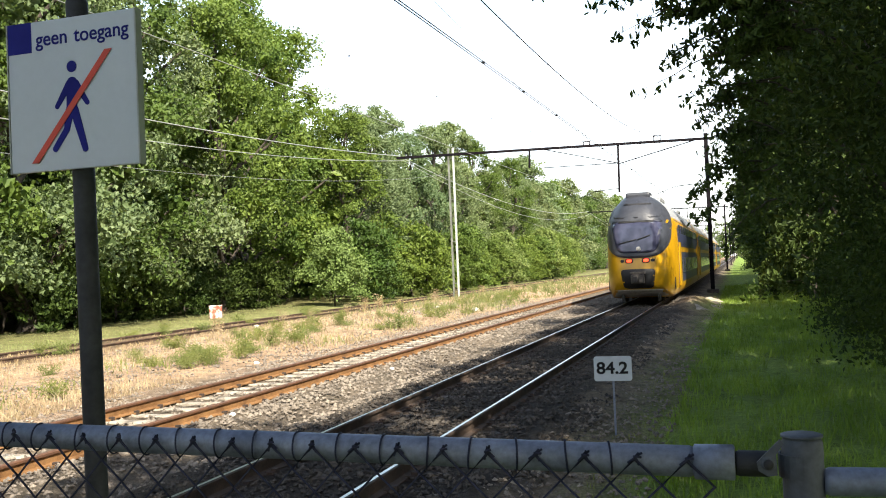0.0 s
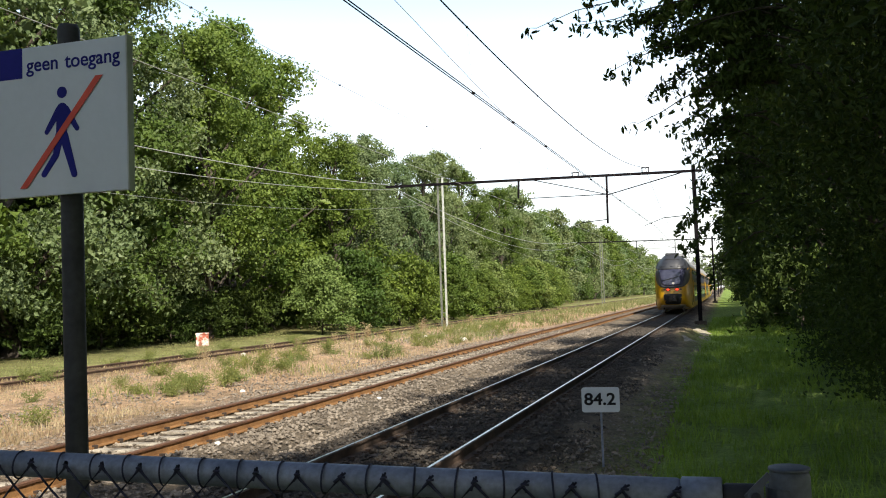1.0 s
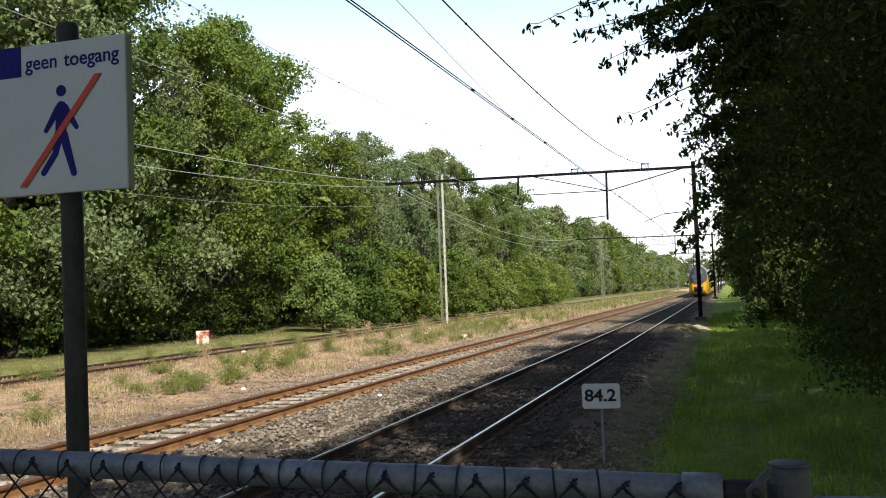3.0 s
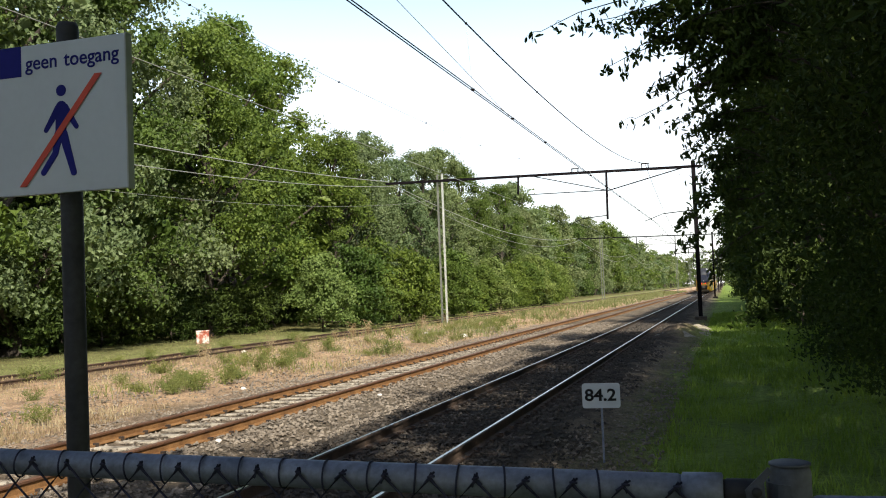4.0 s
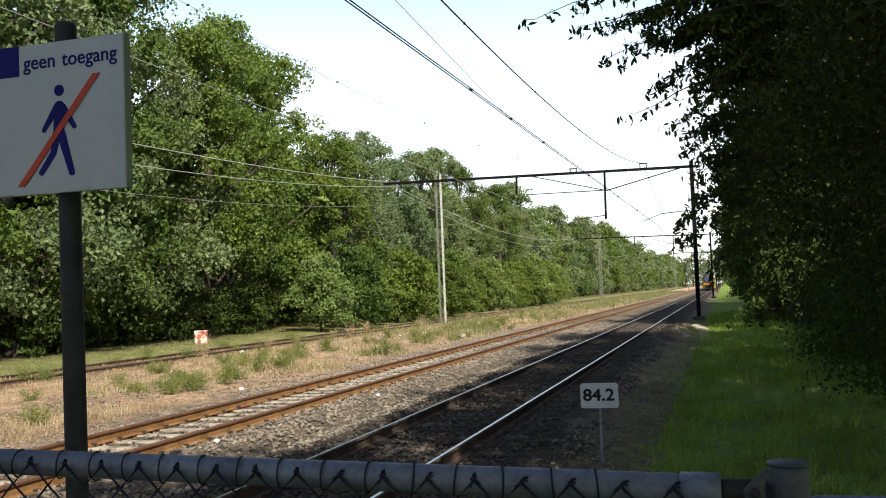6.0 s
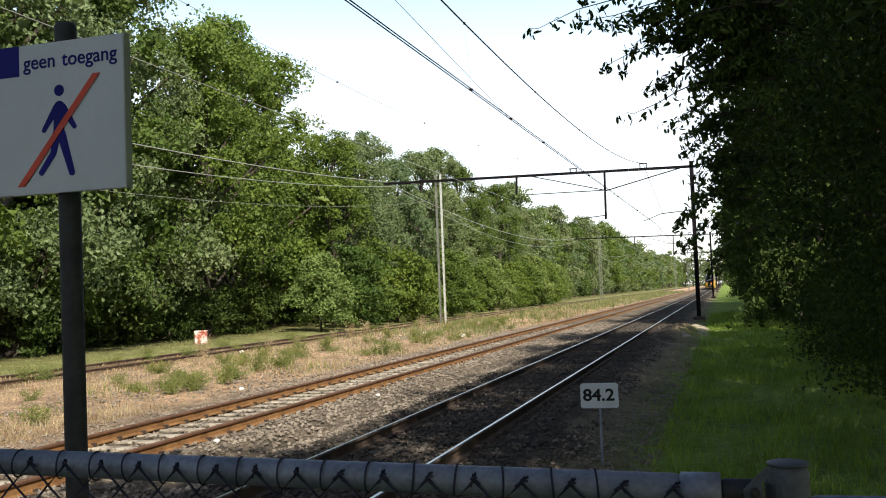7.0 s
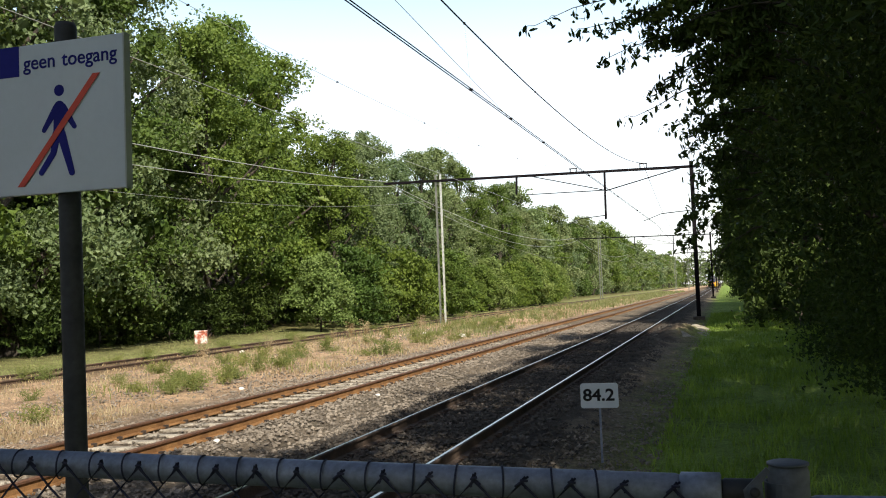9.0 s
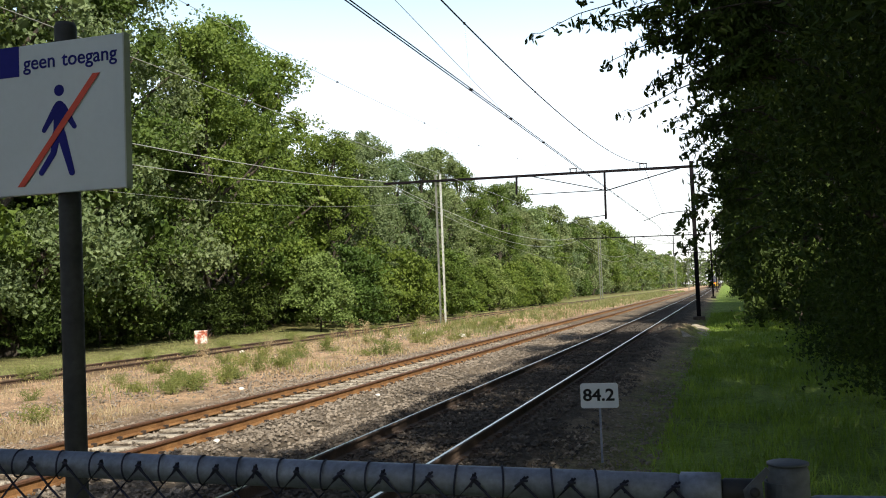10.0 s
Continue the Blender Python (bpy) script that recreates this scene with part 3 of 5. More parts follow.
        o = plant_tree("shrub", ms, mat, x, y, 0.0, "leafy green shrub at the foot of the wood", "shrubs along the wood", rng.uniform(0.8, 1.3), rng.uniform(0, 360))
        tagged(o, category="shrub")
    lo = [tree_meshes(k, 3.8, 2.2, 46, 20, 0.38, 0.05, 7, 0.15) for k in (23, 24)]
    for i in range(14):
        o = plant_tree("shrub", lo[i % 2], M_LEAF_DEEP, -34.0 - 3.5 * (i % 2), 21 + i * 3.0, 0.05, "tall dark undergrowth deep inside the wood", "shrubs along the wood", rng.uniform(1.9, 2.4), rng.uniform(0, 360))
        tagged(o, category="shrub")
    # added undergrowth, its leaf colour darkened to stand for shade under the crowns
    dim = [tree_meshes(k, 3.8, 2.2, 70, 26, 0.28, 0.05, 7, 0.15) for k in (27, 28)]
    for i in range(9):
        o = plant_tree("shrub", dim[i % 2], M_LEAF_SHADE, -26.0 + rng.uniform(-0.3, 0.3), 30 + i * 2.5, 0.0, "low undergrowth, leaves darkened for the shade under the wood", "shrubs along the wood", rng.uniform(0.65, 0.9), rng.uniform(0, 360))
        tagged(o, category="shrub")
    for i in range(75):
        y = 22 + i * 3.2 if i < 40 else 150 + (i - 40) * 9
        o = plant_tree("shrub", lo[i % 2], M_LEAF_DEEP, -31.5 + rng.uniform(-0.6, 0.6), y, 0.05, "dark shrub in the shade of the wood", "shrubs along the wood", rng.uniform(1.1, 1.5) * (1 if y < 140 else 1.4), rng.uniform(0, 360))
        tagged(o, category="shrub")


wood()


def branch_mesh(a, b, seed, leaf=0.082, twigs=7, per=13, sag=0.12, wide=0.22):
    """A limb from a to b with side twigs and hanging leaves: limb and leaf meshes."""
    rng = np.random.default_rng(seed)
    a, b = np.array(a, float), np.array(b, float)
    n = 7
    line = [a + (b - a) * i / (n - 1) + np.array([0, 0, sag * math.sin(math.pi * i / (n - 1))]) + rng.normal(size=3) * 0.015 for i in range(n)]
    lines = [(line, np.linspace(0.013, 0.003, n))]
    spots = []
    for k in range(twigs):
        f = 0.1 + 0.9 * k / (twigs - 1)
        q = f * (n - 1)
        i = min(int(q), n - 2)
        p = line[i] + (line[i + 1] - line[i]) * (q - i)
        side = rng.normal(size=3) * np.array([0.8, 1, 0.5]) + (b - a) / np.linalg.norm(b - a) * 0.8 + np.array([0, 0, -0.25])
        side *= wide * rng.uniform(0.6, 1.2) * (1.25 - 0.7 * f) / np.linalg.norm(side)
        tip = p + side
        lines.append(([p, (p + tip) / 2 + np.array([0, 0, 0.02]), tip], [0.004, 0.003, 0.0015]))
        w = rng.uniform(0.15, 1.1, (per, 1))
        spots.append(p + side * w + rng.normal(size=(per, 3)) * 0.035 + np.array([0, 0, -0.03]))
    v, f = oval_leaves(np.concatenate(spots), leaf, rng, 0.9)
    vs, fs = [], []
    for x, r in lines:
        p, q = tube_arrays(x, r, 5, len(vs))
        vs += p
        fs += q
    return mesh_from("limb", vs, fs, True), mesh_from("leaves", v, f)


BRANCHES = []


def verge_trees():
    """The dark hedge of trees beside the verge, over the camera's side of the line."""
    rng = random.Random(4)
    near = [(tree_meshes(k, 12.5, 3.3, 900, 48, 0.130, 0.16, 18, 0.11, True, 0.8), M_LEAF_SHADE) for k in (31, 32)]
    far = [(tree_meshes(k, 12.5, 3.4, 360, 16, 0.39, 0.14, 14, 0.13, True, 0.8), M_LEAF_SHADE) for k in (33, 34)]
    # those at y below 7, and at 31.5, stand unseen, added to block light
    spots = [(6.0, -22, 2), (0.6, -14.5, 3), (3.3, -9, 2), (4.6, -7.5, 3), (4.7, -3, 2), (6.6, 2, 3), (5.7, 6.3, 0), (3.9, 11, 1), (3.9, 16, 0), (4.1, 21, 1), (4.4, 28, 0), (8.0, 31.5, 3), (4.8, 46.5, 2), (4.2, 50.5, 3), (4.6, 54, 2),
             (3.8, 58, 3), (4.0, 62.5, 2), (3.8, 67, 2), (4.0, 72, 3), (3.8, 77, 3), (4.0, 82.5, 2), (3.8, 88, 2), (4.0, 94.5, 3), (3.7, 101, 3), (3.7, 116, 2), (3.7, 133, 3), (3.7, 155, 2), (3.7, 180, 3), (3.7, 210, 2), (3.7, 250, 3), (3.7, 300, 2), (3.7, 370, 3), (3.7, 450, 2)]
    lab = "dark shaded broadleaf tree over the grass verge"
    for x, y, k in spots:
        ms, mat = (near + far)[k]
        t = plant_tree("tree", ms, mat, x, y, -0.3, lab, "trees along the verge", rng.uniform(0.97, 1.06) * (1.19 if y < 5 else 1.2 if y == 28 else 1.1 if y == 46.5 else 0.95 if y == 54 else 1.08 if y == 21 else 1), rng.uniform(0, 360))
        if y == 11:
            t.rotation_euler, t.scale = (0, 0, 0), (1, 1, 1)
            bpy.context.view_layer.update()
            for i, (a, b, tw, per) in enumerate((
                    ((0.6, 9.7, 5.0), (-1.56, 8.6, 4.33), 11, 9), ((0.6, 10, 5.3), (-1.1, 9.0, 4.75), 12, 20), ((0.6, 10, 5.5), (-0.9, 9.3, 5.0), 12, 20), ((0.5, 10, 4.75), (-1.19, 9.2, 4.42), 11, 14), ((0.5, 10, 4.45), (-0.99, 9.4, 4.09), 10, 16),
                    ((0.5, 10, 4.15), (-0.6, 9.8, 3.86), 9, 16), ((0.5, 10, 4.0), (-0.78, 9.6, 3.56), 9, 6), ((0.4, 10.5, 3.4), (-0.26, 10.4, 3.45), 8, 14), ((0.5, 11.5, 3.15), (-0.44, 11.2, 2.59), 11, 26),
                    ((0.5, 11.5, 2.85), (-0.41, 11.3, 2.33), 11, 26), ((0.5, 12, 2.5), (-0.16, 12, 2.0), 9, 18), ((0.4, 11.6, 2.9), (-0.30, 11.5, 2.75), 9, 22), ((0.6, 9.7, 4.6), (-0.7, 9.4, 4.2), 10, 18), ((0.6, 9.9, 3.9), (-0.35, 9.8, 3.5), 9, 16), ((0.5, 9.9, 4.7), (-0.85, 9.5, 4.5), 11, 18), ((0.5, 10.2, 4.3), (-0.5, 10, 4.0), 10, 18), ((0.5, 10.4, 3.7), (-0.3, 10.3, 3.3), 9, 16), ((0.4, 10.8, 3.2), (-0.22, 10.7, 3.0), 9, 16), ((0.7, 9.8, 5.2), (-0.85, 9.5, 4.95), 13, 34), ((0.6, 9.6, 5.35), (-1.0, 9.2, 5.1), 13, 30), ((0.7, 9.9, 4.75), (-0.7, 9.6, 4.6), 12, 30), ((0.7, 9.8, 4.9), (-0.45, 9.7, 4.65), 11, 30), ((0.7, 9.8, 4.6), (-0.3, 9.7, 4.35), 11, 28),
                    ((0.9, 10.2, 5.3), (-0.5, 9.9, 5.35), 13, 34), ((0.9, 10.4, 4.9), (-0.35, 10.2, 4.95), 13, 34), ((0.9, 10.4, 4.5), (-0.2, 10.3, 4.55), 13, 34), ((0.9, 10.8, 5.1), (-0.3, 10.7, 5.5), 13, 34),
                    ((0.9, 10.8, 4.2), (-0.1, 10.7, 4.2), 12, 34), ((0.9, 11.2, 5.4), (-0.4, 11.2, 5.6), 13, 34),
                    ((0.6, 10, 3.9), (-0.16, 9.9, 3.85), 9, 26), ((0.6, 10.2, 3.5), (-0.14, 10.1, 3.5), 9, 26), ((0.5, 10.4, 3.1), (-0.1, 10.3, 3.15), 9, 24),
                    ((0.6, 9.8, 4.75), (-0.62, 9.7, 4.5), 12, 36), ((0.6, 9.8, 4.55), (-0.38, 9.7, 4.4), 12, 38), ((0.6, 9.8, 4.4), (-0.22, 9.7, 4.3), 12, 38), ((0.7, 9.8, 4.3), (-0.04, 9.7, 4.15), 11, 38),
                    ((0.7, 9.8, 4.2), (0.12, 9.7, 4.0), 11, 36), ((0.7, 9.9, 4.1), (0.08, 9.8, 3.85), 11, 36), ((0.8, 9.9, 4.6), (0.1, 9.8, 4.5), 12, 38), ((0.8, 9.9, 4.0), (0.22, 9.8, 3.95), 11, 36))):
                o = Vector(a)
                limb, leaves = branch_mesh((0, 0, 0), Vector(b) - o, 50 + i, twigs=tw, per=per)
                br = hang("branch", limb, M_BARK, t, "thin overhanging branch")
                br.location = o - Vector((x, y, -0.3))
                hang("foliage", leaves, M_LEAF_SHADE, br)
                BRANCHES.append(br)
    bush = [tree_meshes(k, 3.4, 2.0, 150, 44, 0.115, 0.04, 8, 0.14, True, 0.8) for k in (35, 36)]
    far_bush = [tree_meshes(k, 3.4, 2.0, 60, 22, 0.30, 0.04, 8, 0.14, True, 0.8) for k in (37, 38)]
    # back row of shrubs, added to block light leaking under the crowns
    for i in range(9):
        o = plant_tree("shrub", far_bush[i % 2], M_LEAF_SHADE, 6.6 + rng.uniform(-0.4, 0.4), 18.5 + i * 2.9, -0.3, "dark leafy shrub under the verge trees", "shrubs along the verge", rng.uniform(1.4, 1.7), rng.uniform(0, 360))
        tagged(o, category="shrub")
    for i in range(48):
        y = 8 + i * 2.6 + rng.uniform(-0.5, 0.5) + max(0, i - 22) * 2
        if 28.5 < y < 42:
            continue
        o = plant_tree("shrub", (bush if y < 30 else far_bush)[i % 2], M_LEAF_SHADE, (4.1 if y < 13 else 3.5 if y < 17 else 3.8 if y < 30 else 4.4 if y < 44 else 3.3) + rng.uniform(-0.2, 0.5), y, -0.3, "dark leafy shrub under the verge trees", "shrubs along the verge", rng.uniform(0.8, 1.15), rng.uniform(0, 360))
        tagged(o, category="shrub")


verge_trees()


# ---- portals and overhead line ----
def make_portal(y):
    p = thing("catenary_portal", 0, y, 0, "dark steel overhead-line portal spanning the tracks", "catenary portal", "overhead line portals")
    far_off = y > 200
    edge = -10.9 if far_off else -21.1
    bm = bmesh.new()
    box(bm, edge, -1.0, -0.12, 0.12, -0.075, 0.075, 0.01)
    for v in bm.verts:
        v.co.z += 8.87 - 0.0165 * (v.co.x + 1.0)
    part("beam", bm, M_STEEL_DARK, p)
    bm = bmesh.new()
    box(bm, -1.62, -1.38, -0.12, 0.12, -0.4, 9.2, 0.015)
    part("right_mast", bm, M_STEEL_DARK, p)
    bm = bmesh.new()
    box(bm, -1.85, -1.15, -0.35, 0.35, -0.5, -0.1, 0.03)
    part("footing", bm, M_TIE, p)
    mx = -10.5 if far_off else -17.4
    for s in (-1, 1):
        bm = bmesh.new()
        # nearest mast: left channel darker and greener than the right
        box(bm, mx + s * 0.16 - 0.05, mx + s * 0.16 + 0.05, -0.08, 0.08, -0.2, 9.55, 0.006)
        part("left_mast_channel", bm, M_STEEL_GALV if y < 60 and s > 0 else M_STEEL_DULL, p, "galvanised mast channel" if s > 0 else "darker green-grey mast channel")
    h = 0.8
    while h < 9:
        bm = bmesh.new()
        box(bm, mx - 0.12, mx + 0.12, -0.05, 0.05, h, h + 0.05, 0.004)
        part("batten", bm, M_STEEL_DULL, p)
        h += 2.7
    # drop tube between the tracks with its struts
    rod("drop_tube", (-6.68, 0, 8.97), (-6.72, 0, 6.0), 0.07, M_STEEL_DARK, p)
    if not far_off:
        rod("drop_tube", (-12.2, 0, 9.06), (-12.25, 0, 7.9), 0.07, M_STEEL_DARK, p)
    rod("stay_rod", (-6.7, 0, 7.75), (-2.0, 0, 8.87), 0.035, M_STEEL_DARK, p)
    rod("stay_rod", (-6.7, 0, 7.8), (-10.4 if far_off else -11.4, 0, 9.02), 0.03, M_STEEL_DARK, p)
    if not far_off:
        rod("stay_rod", (-6.7, 0, 7.8), (-11.6, 0, 7.85), 0.03, M_STEEL_DARK, p)
    for x in (-4.33, -8.6):
        bm = bmesh.new()
        for s in (-0.19, 0.19):
            box(bm, x + s - 0.03, x + s + 0.03, -0.04, 0.04, 8.95, 9.27, 0.01)
        box(bm, x - 0.25, x + 0.25, -0.05, 0.05, 9.24, 9.30, 0.01)
        part("wire_cradle", bm, M_PORCELAIN, p)
    # registration arms
    for x0, x1 in ((-6.7, -9.2), (-1.7, -4.5)):
        rod("steady_arm", (x0, 0, 6.25), (x0 + (x1 - x0) * 0.6, 0, 6.15), 0.028, M_STEEL_DARK, p, 8)
        rod("steady_arm", (x0 + (x1 - x0) * 0.6, 0, 6.15), (x1, 0, 5.75), 0.022, M_STEEL_DARK, p, 8)
    return p


PORTALS = [57.95, 140, 222, 304, 386, 468]
for py in PORTALS:
    make_portal(py)


def wire_height(y, high, low):
    spans = [-24.1] + PORTALS
    for a, b in zip(spans, spans[1:]):
        if y <= b:
            return low + (high - low) * (2 * (y - a) / (b - a) - 1) ** 2
    return high


def wire(name, label, x, high, low, radius, mat, stagger=0.0, twin=0.0, y0=-24.1, y1=460.0, rise=0.0):
    """A wire along the line that sags between the portals."""
    t = thing(name, 0, 0, 0, label, "overhead wire", "overhead wires")
    ys = np.concatenate([np.arange(y0, min(y1, 140), 2.0), np.arange(140, y1, 8.0)]) if y1 > 140 else np.linspace(y0, y1, 30)

    def side(y):
        return x + stagger * (1 - abs((y - 57.95) / 41.0 % 4 - 2)) * -1
    for d in ((-twin, twin) if twin else (0.0,)):
        pts = [(side(y) + d, y, wire_height(y, high, low) + rise * (y1 - y)) for y in ys]
        tubes("strand", [(pts, radius)], mat, t, 5)
    return t


def make_wires():
    lab = "dark overhead wire hung along the track"
    # running track
    a = wire("contact_wire", "twin dark contact wires over the running track", -4.24, 5.56, 5.55, 0.010, M_WIRE, 0.48, 0.026)
    m = wire("messenger_wire", lab, -4.33, 9.30, 6.80, 0.015, M_WIRE)
    for y in (4, 16.5, 19.7, 23.3, 31, 39, 47, 54):
        z0, z1, low_x = 5.56, wire_height(y, 9.30, 6.80), -4.446 + 0.0117 * y
        rod("clamp", (low_x - 0.035, y, z0), (low_x + 0.035, y, z0), 0.024, M_STEEL_DARK, m, 6)
        if y != 19.7:
            rod("dropper", (low_x, y, z0), (-4.33, y, z1), 0.003, M_WIRE_PALE, m, 5)
            rod("clamp", (-4.35, y, z1), (-4.31, y, z1), 0.024, M_STEEL_DARK, m, 6)
    wire("auxiliary_wire", "thin wire joining the contact wires", -4.27, 5.62, 5.60, 0.0055, M_WIRE_PALE, 0, 0, -10, 19.6, 0.062)
    # disused track
    wire("contact_wire", "thin pale contact wire over the disused track", TRACK_B, 5.62, 5.5, 0.007, M_WIRE_PALE, 0.15)
    m = wire("messenger_wire", lab, TRACK_B - 0.4, 9.30, 6.95, 0.006, M_WIRE_PALE)
    for y in (14, 20.5, 27.3, 34, 41, 48):
        z1 = wire_height(y, 9.30, 6.95)
        if y > 38:
            rod("dropper", (TRACK_B - 0.3, y, 5.55), (TRACK_B - 0.4, y, z1), 0.003, M_WIRE_PALE, m, 5)
        rod("clamp", (TRACK_B - 0.425, y, z1), (TRACK_B - 0.375, y, z1), 0.019, M_STEEL_DARK, m, 6)
    # feeders on the far mast
    wire("feeder_wire", "bright bare feeder wire along the wood", -21.0, 9.35, 7.75, 0.022, M_WIRE_PALE)
    wire("feeder_wire", "bright bare feeder wire along the wood", -20.6, 9.0, 6.8, 0.016, M_WIRE_PALE)
    wire("feeder_wire", "thin grey feeder wire along the wood", -18.0, 7.9, 5.3, 0.006, M_WIRE_PALE)


make_wires()


# ---- fence and signs near the camera ----
def torus_mesh(name, big, small, seg=14, sides=6):
    vs, fs = [], []
    for i in range(seg):
        a = 2 * math.pi * i / seg
        for j in range(sides):
            b = 2 * math.pi * j / sides
            r = big + small * math.cos(b)
            vs.append((small * math.sin(b), r * math.cos(a), r * math.sin(a)))
    for i in range(seg):
        for j in range(sides):
            k, l = (i + 1) % seg, (j + 1) % sides
            fs.append((i * sides + j, k * sides + j, k * sides + l, i * sides + l))
    return mesh_from(name, vs, fs, True)


def make_fence():
    top, p = 1.5446, 0.076

    def rail_z(x):
        return top - 0.0182 * (x + 0.05)
    f = thing("chain_link_fence", 0, 1.46, 0, "grey galvanised chain-link fence with a round top rail", "fence")
    rod("top_rail", (-2.9, 0.02, rail_z(-2.9)), (-0.075, 0, rail_z(-0.075)), 0.0235, M_GALV_PIPE, f, 24)
    rod("rail_sleeve", (-0.078, 0, top), (-0.018, 0, top), 0.0262, M_GALV_PIPE, f, 24, "", 0.08)
    rod("rail_end", (-0.02, 0, top - 0.001), (0.035, 0, top - 0.001), 0.019, M_RUBBER, f, 20, "dark rail end")
    post = rod("post", (0.077, 0.02, -0.45), (0.077, 0.02, 1.583), 0.0295, M_POST, f, 28)
    rod("cap", (0.077, 0.02, 1.579), (0.077, 0.02, 1.585), 0.0298, M_POST, post, 28, "", 0.1)
    bm = bmesh.new()
    arcs = [[bm.verts.new((0.075 + math.cos(w) * r, 0.02 + math.sin(w) * r, z)) for w in np.linspace(0.5 * math.pi, 1.5 * math.pi, 12)] for r, z in ((0.030, top - 0.022), (0.0325, top - 0.022), (0.0325, top + 0.012), (0.030, top + 0.012))]
    for a, b in zip(arcs, arcs[1:] + arcs[:1]):
        for k in range(11):
            bm.faces.new((a[k], a[k + 1], b[k + 1], b[k]))
    part("clamp_band", bm, M_POST, f)
    bm = bmesh.new()
    flat = [(0.012, 1.550), (0.026, 1.565), (0.045, 1.584), (0.050, 1.578), (0.039, 1.562), (0.040, 1.532), (0.027, 1.530), (0.014, 1.538)]
    face = bm.faces.new([bm.verts.new((x, -0.020, z)) for x, z in flat])
    ext = bmesh.ops.extrude_face_region(bm, geom=[face])
    bmesh.ops.translate(bm, verts=[v for v in ext["geom"] if isinstance(v, bmesh.types.BMVert)], vec=(0, -0.004, 0))
    bmesh.ops.recalc_face_normals(bm, faces=bm.faces)
    part("bracket", bm, M_POST, f)
    rod("washer", (0.027, -0.0255, 1.549), (0.027, -0.022, 1.549), 0.0100, M_POST, f, 20)
    rod("bolt", (0.028, -0.031, 1.548), (0.028, -0.01, 1.548), 0.0075, M_RUBBER, f, 10)
    rod("next_rail", (0.105, 0.02, 1.515), (0.9, 0.06, 1.515), 0.021, M_GALV_PIPE, f, 20)
    rod("post", (-2.9, 0.02, -0.45), (-2.9, 0.02, 1.64), 0.033, M_GALV_PIPE, f, 28)
    # wire mesh: zigzag wires hooked into one another
    rows = 48
    meshes = []
    for phase in (0, 1):
        pts = []
        for k in range(rows):
            right = (k + phase) % 2
            pts.append(((0.5 if right else 0.0) * p, -0.0275 if k < 2 else -0.0245, top + 0.006 - k * p / 2))
        v, q = tube_arrays(pts, 0.0026, 5)
        meshes.append(mesh_from("mesh_wire", v, q, True))
        meshes[-1].materials.append(M_MESH_WIRE)
    v, q = [], []
    for line in (((-0.010, 0.001, -0.010), (-0.002, -0.003, 0.001), (0.004, -0.001, 0.009), (0.008, -0.006, 0.014)), ((0.010, 0.001, -0.009), (0.003, 0.001, 0.000), (-0.001, -0.004, 0.006), (0.003, -0.005, 0.013)),
                 ((-0.004, -0.004, 0.004), (0.002, -0.007, 0.006), (0.009, -0.003, 0.006))):
        a, b = tube_arrays([Vector(w) for w in line], 0.0024, 5, len(v))
        v += list(a)
        q += list(b)
    knot = mesh_from("knot", v, q, True)
    knot.materials.append(M_MESH_WIRE)
    ring = torus_mesh("tie_ring", 0.0252, 0.0017, 20, 5)
    ring.materials.append(M_MESH_WIRE)
    rng = random.Random(8)
    n = int(2.84 / (p / 2))
    for i in range(n):
        o = hang("mesh_wire", meshes[(i + 1) % 2], None, f)
        o.location = (-2.86 + i * p / 2, 0, rail_z(-2.86 + i * p / 2) - top)
        if i % 2 == 0:
            x = -2.86 + (i + 1) * p / 2
            k = hang("knot", knot, None, f)
            k.matrix_basis = pose(x, -0.0275, rail_z(x) + 0.006, 0, rng.uniform(-18, 18), rng.uniform(-20, 20)) @ Matrix.Scale(0.85, 4)
            if x < -0.11:
                r = hang("tie_ring", ring, None, f)
                r.matrix_basis = pose(x - p / 2 + rng.uniform(-0.008, 0.008), 0, rail_z(x - p / 2), 0, rng.uniform(-7, 7), rng.uniform(4, 18))
    return f


make_fence()


def text_mesh(name, words, size, material, parent, label="", bold=0.0):
    """Words in the built-in font as a thin mesh, lying in the x-z plane."""
    cu = bpy.data.curves.new(name, "FONT")
    cu.bevel_depth, cu.bevel_resolution = bold, 0
    cu.body, cu.size, cu.extrude, cu.align_x, cu.align_y = words, size, 0.0005, "CENTER", "CENTER"
    tmp = bpy.data.objects.new(name, cu)
    me = bpy.data.meshes.new_from_object(tmp)
    bpy.data.objects.remove(tmp)
    bpy.data.curves.remove(cu)
    me.transform(Matrix.Rotation(radians(90), 4, "X"))
    me.materials.clear()
    return hang(name, me, material, parent, label)


def limb_bar(bm, a, b, w0, w1, y0, y1):
    """A flat bar with round ends between two points of the x-z plane."""
    a, b = Vector((a[0], 0, a[1])), Vector((b[0], 0, b[1]))
    d = (b - a).normalized()
    n = Vector((d.z, 0, -d.x))
    ring = [a + (n * math.cos(t) - d * math.sin(t)) * w0 for t in np.linspace(0, math.pi, 8)] + [b + (-n * math.cos(t) + d * math.sin(t)) * w1 for t in np.linspace(0, math.pi, 8)]
    f = [bm.verts.new((p.x, y0, p.z)) for p in ring]
    g = [bm.verts.new((p.x, y1, p.z)) for p in ring]
    bm.faces.new(f)
    bm.faces.new(g[::-1])
    for i in range(len(ring)):
        bm.faces.new((f[i - 1], f[i], g[i], g[i - 1]))
    bmesh.ops.recalc_face_normals(bm, faces=bm.faces[:])


